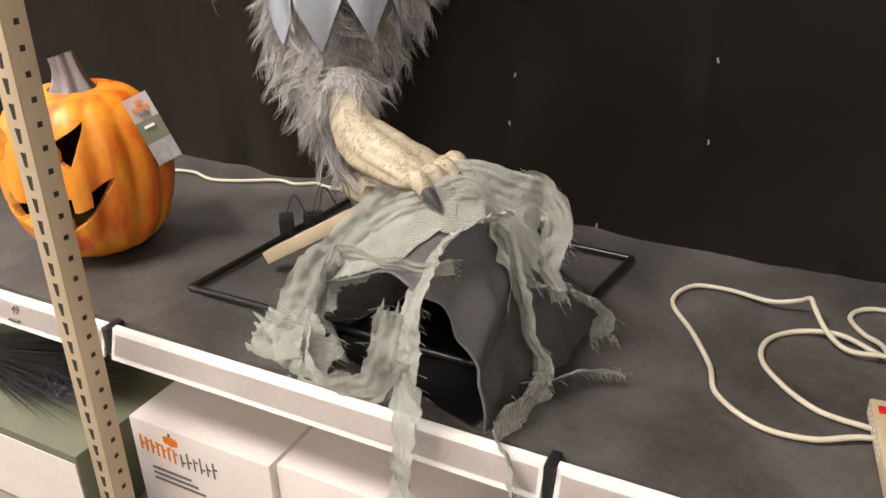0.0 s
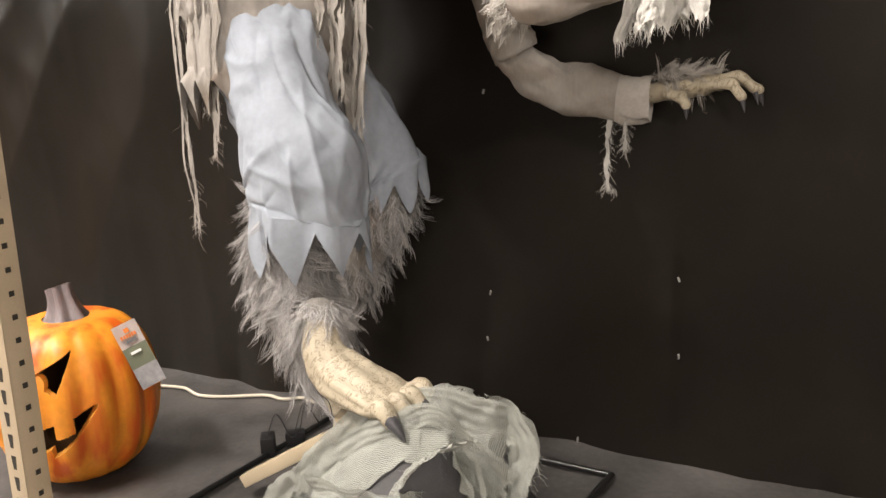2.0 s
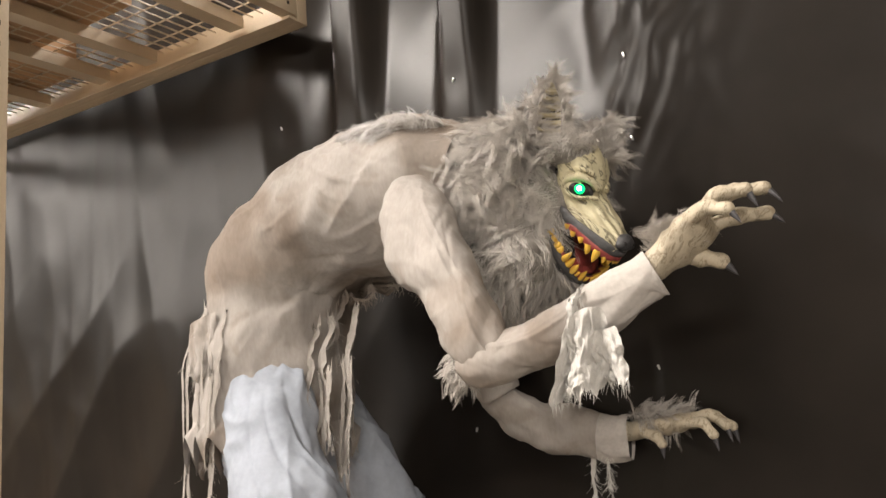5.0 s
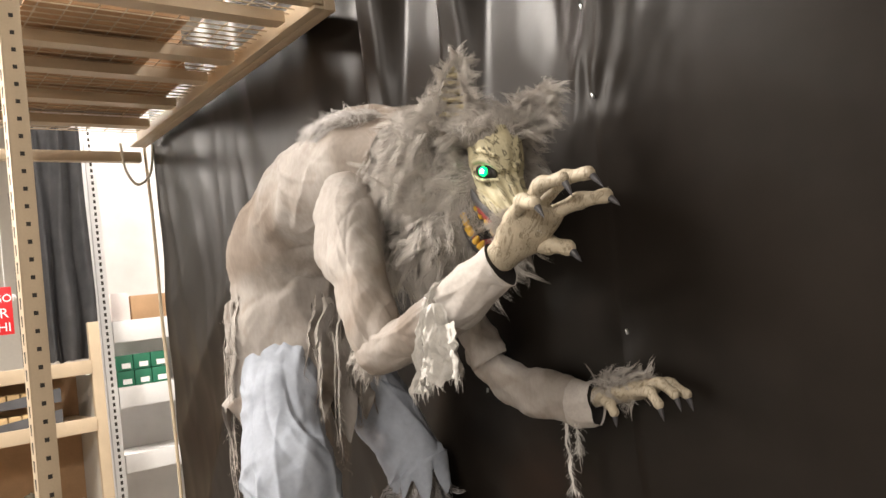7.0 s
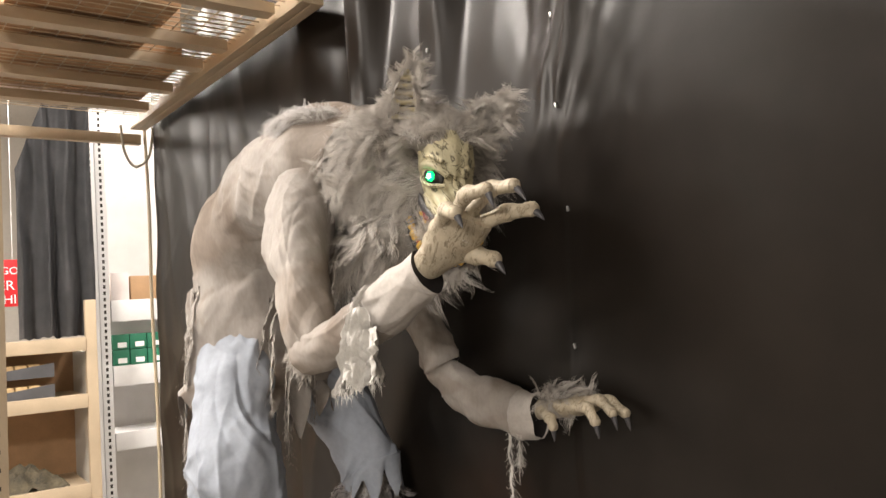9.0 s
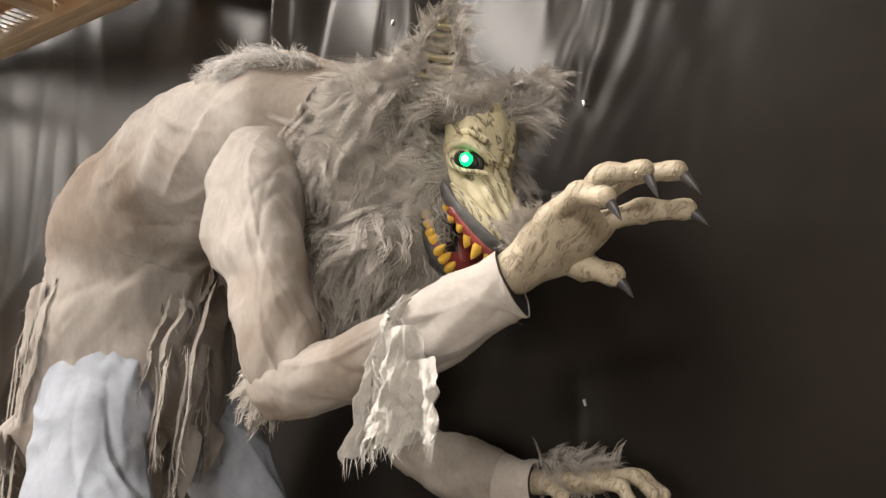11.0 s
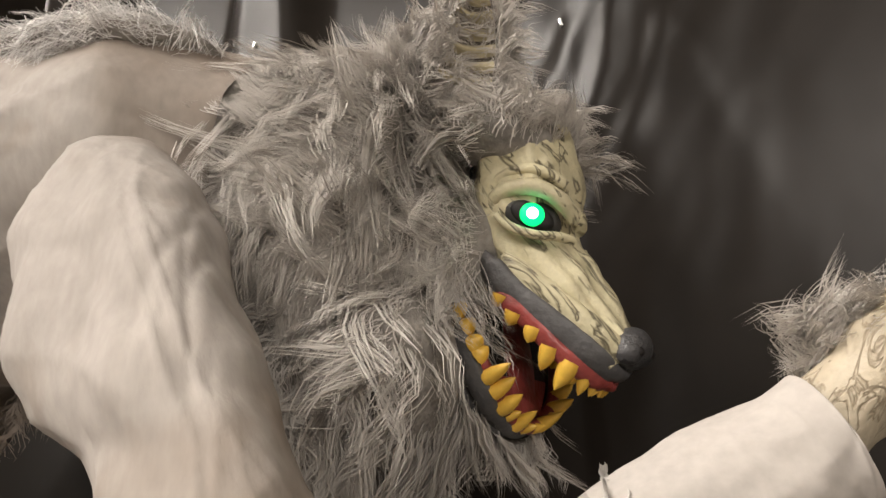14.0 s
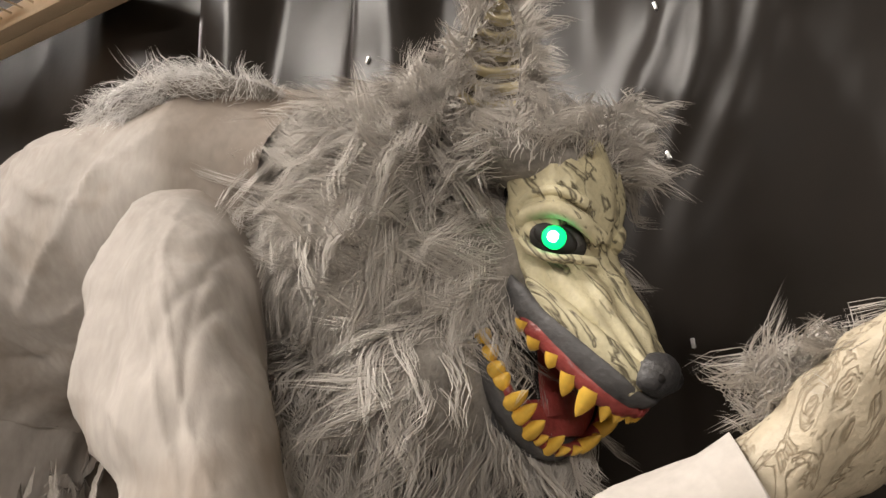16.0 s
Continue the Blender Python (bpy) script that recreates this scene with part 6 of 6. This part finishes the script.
# long shirt tail behind
curtain(W, [(-1.60, 1.62, 2.00), (-1.585, 1.54, 1.99), (-1.54, 1.495, 1.99), (-1.47, 1.475, 2.00), (-1.40, 1.470, 2.01)], 0.26, 22.0, "shirt", 0.75, 0.014, 4.0, (0.0, 0.0, 0), 60)
hanging(W, [(-0.615, 2.065, 1.56), (-0.62, 2.06, 1.50), (-0.625, 2.06, 1.42), (-0.615, 2.06, 1.365)], 0.024, 39.0, "rag", 2)
hanging(W, [(-0.575, 2.06, 1.555), (-0.572, 2.055, 1.51), (-0.57, 2.05, 1.475)], 0.012, 43.0, "rag", 1)

# folded edges of the torn shirt front
ragged(W, torso[6], (-1.41, 1.70, 1.74), 0.16, 19, 21, "shirt", flare=1.10)

wolf = W.object("werewolf_figure")
tagged(wolf, "hunched grey werewolf figure in torn shirt and trousers, eyes lit green", "figure")


# ---- neighbouring aisle seen past the rack ----
def white_rack():
    t = thing("shop_shelving", Matrix.Identity(4), "white slotted steel shop shelving with stock", "shelving")
    X = -5.6
    for y in (1.93, 2.01):
        part("post_body", box(bmesh.new(), X - 0.05, X, y, y + 0.076, 0, 4.2, 0.003), M["white_steel"], t)
    slot = ready(box(bmesh.new(), -0.002, 0.001, -0.009, 0.009, -0.014, 0.014), "slot", M["hole"], False)
    for k in range(72):
        for y in (1.968, 2.048):
            s = new("slot", slot)
            s.parent, s.location = t, (X, y, 0.55 + 0.05 * k)
    for z, h in ((1.97, 0.17), (1.46, 0.16), (0.96, 0.14)):
        part("shelf_front", box(bmesh.new(), X - 0.02, X + 0.01, 2.092, 2.9, z, z + h, 0.003), M["white_steel"], t)
        part("shelf_board", box(bmesh.new(), X - 0.5, X - 0.021, 2.092, 2.9, z + h - 0.03, z + h - 0.004, 0.003), M["white_steel"], t)
    part("back_panel", box(bmesh.new(), X - 0.56, X - 0.52, 2.05, 3.0, 0, 4.2), M["white_steel"], t, smooth=False)


white_rack()


def small_box(name, dims, mat, label, panel=None, group=""):
    t = thing(name, Matrix.Identity(4), label, "box", group)
    part("carton_body", box(bmesh.new(), *dims, 0.003), mat, t)
    if panel:
        x0, x1, y0, y1, z0, z1 = dims
        part("label_panel", box(bmesh.new(), x1, x1 + 0.002, y0 + 0.04, y1 - 0.02, z0 + 0.015, z0 + 0.055), panel, t, smooth=False)


for k in range(6):
    i, j = k % 3, k // 3
    small_box("green_box", (-5.95, -5.64, 2.1 + 0.135 * i, 2.228 + 0.135 * i, 1.622 + 0.125 * j, 1.742 + 0.125 * j), M["green_box"], "small green product box with a white label", M["white_ink"], "green boxes on the shelf")
small_box("white_tray", (-5.9, -5.62, 2.1, 2.24, 2.142, 2.36), M["card"], "white open display carton on the shelf")
small_box("brown_tray", (-5.9, -5.6, 2.25, 2.6, 2.142, 2.33), M["kraft"], "open brown cardboard tray on the shelf")


def drape():
    """Two lengths of cloth hung side by side over the rack, the outer one lower at its corner."""
    t = thing("drape", Matrix.Identity(4), "dark grey cloth draped over the next rack", "drape")
    for u0, u1, x in ((0.0, 0.46, -5.40), (0.44, 0.72, -5.385), (0.70, 1.0, -5.40)):
        def fn(a, v):
            u = u0 + (u1 - u0) * a
            y = 1.42 + 0.52 * u
            top = 1.75 if u > 0.35 else 1.25 + 1.4 * u
            z = 1.88 + 0.03 * nz(u * 11, 3.0) * (1 - v) + top * v
            return Vector((x + 0.05 * math.sin(u * 22 + 2 * nz(u * 4, v * 2)) + 0.03 * nz(u * 9, v * 3), y, z))
        part("cloth_panel", thicken(sheet(34, 30, fn), 0.004), M["drape"], t)


drape()


def low_rack():
    t = thing("beige_rack", Matrix.Identity(4), "beige steel rack with two shelf beams", "rack")
    X = -5.2
    part("post_body", box(bmesh.new(), X - 0.06, X, 1.83, 1.905, 0, 2.14, 0.003), M["beige_steel"], t)
    for z in (1.77, 1.36, 0.72):
        part("shelf_beam", box(bmesh.new(), X - 0.03, X + 0.01, 0.3, 1.829, z, z + 0.10, 0.004), M["beige_steel"], t)
        part("shelf_board", box(bmesh.new(), X - 0.7, X - 0.031, 0.3, 1.829, z + 0.06, z + 0.09), M["beige_steel"], t, smooth=False)
    part("back_panel", box(bmesh.new(), X - 0.76, X - 0.705, 0.3, 1.9, 0, 1.85), M["kraft"], t, smooth=False)
    part("end_panel", box(bmesh.new(), X - 0.70, X - 0.061, 1.85, 1.89, 0, 1.76), M["shell"], t, smooth=False)


low_rack()
for j in range(2):
    t = thing("display_tray", pose(-5.3, 1.25, 1.452 + 0.15 * j), "dark grey tray of tan blocks", "tray", "trays on the beige rack")
    bm = bmesh.new()
    pv = [bm.verts.new(p) for p in ((0.06, -0.4, 0.0), (0.06, 0.37, 0.0), (0.06, 0.37, 0.10), (0.06, -0.4, 0.01), (0.05, -0.4, 0.0), (0.05, 0.37, 0.0), (0.05, 0.37, 0.10), (0.05, -0.4, 0.01))]
    for fc in ((0, 1, 2, 3), (7, 6, 5, 4), (0, 4, 5, 1), (1, 5, 6, 2), (2, 6, 7, 3), (3, 7, 4, 0)):
        bm.faces.new([pv[i] for i in fc])
    part("tray_side", bm, M["drape"], t)
    part("tray_base", box(bmesh.new(), -0.35, 0.049, -0.4, 0.37, 0, 0.008), M["drape"], t)
    for i in range(8):
        part("block", box(bmesh.new(), -0.08, 0.045, -0.39 + 0.085 * i, -0.312 + 0.085 * i, 0.009, 0.098, 0.012), M["loaf"], t)
heap = thing("leaf_heap", pose(-5.4, 1.4, 0.81), "heap of crumpled dark camouflage cloth on the rack", "cloth heap")
part("cloth", sheet(30, 20, lambda u, v: Vector((0.3 * (v - 0.5), 0.6 * (u - 0.5), max(0.0, 0.16 * math.sin(u * 3.1) * math.sin(v * 3.1) + 0.06 * nz(u * 9, v * 9))))), M["camo"], heap)


def sign():
    t = thing("hanging_sign", pose(-7.5, 1.35, 2.2), "red hanging store sign with white lettering", "sign")
    part("sign_board", box(bmesh.new(), -0.02, 0, -0.1, 0.31, 0, 0.45, 0.003), M["red_sign"], t)
    for y in (-0.05, 0.26):
        part("hanger_rod", tube_bm([(-0.01, y, 0.45), (-0.01, y, 3.8)], 0.004, 6), M["white_steel"], t)
    turn = pose(0.003, 0, 0, 90, 0, 90)
    words("OREGON", 0.10, M["white_ink"], Matrix.Translation((0.003, -0.04, 0.31)) @ turn, t)
    words("TER", 0.13, M["white_ink"], Matrix.Translation((0.003, 0.05, 0.16)) @ turn, t)
    words("HI", 0.12, M["white_ink"], Matrix.Translation((0.003, 0.17, 0.03)) @ turn, t)


sign()
cable = part("hanging_cable", tube_bm([(-3.74, 1.80, 3.10), (-3.76, 1.82, 2.95), (-3.77, 1.88, 2.86), (-3.77, 1.96, 2.92), (-3.76, 1.985, 3.06), (-3.75, 1.985, 3.1)], 0.008, 8), M["cord"])
tagged(cable, "pale grey cable looped over the tie bar", "cable")
edge_cable = part("edge_cable", tube_bm([(-3.80, 1.95, 3.1), (-3.79, 1.955, 2.6), (-3.795, 1.95, 2.0), (-3.785, 1.955, 1.4), (-3.79, 1.95, 0.57)], 0.010, 8), M["strip"])
tagged(edge_cable, "pale cable taped down the edge of the black vinyl", "cable")
beam = part("roof_truss", box(bmesh.new(), -9.0, -8.8, -4, 6, 5.2, 5.5, 0.01), M["white_steel"])
beam.matrix_world = pose(0, 0, 0, 0, 0, 0)
tagged(beam, "white painted steel roof truss beam", "beam", kind="structure")
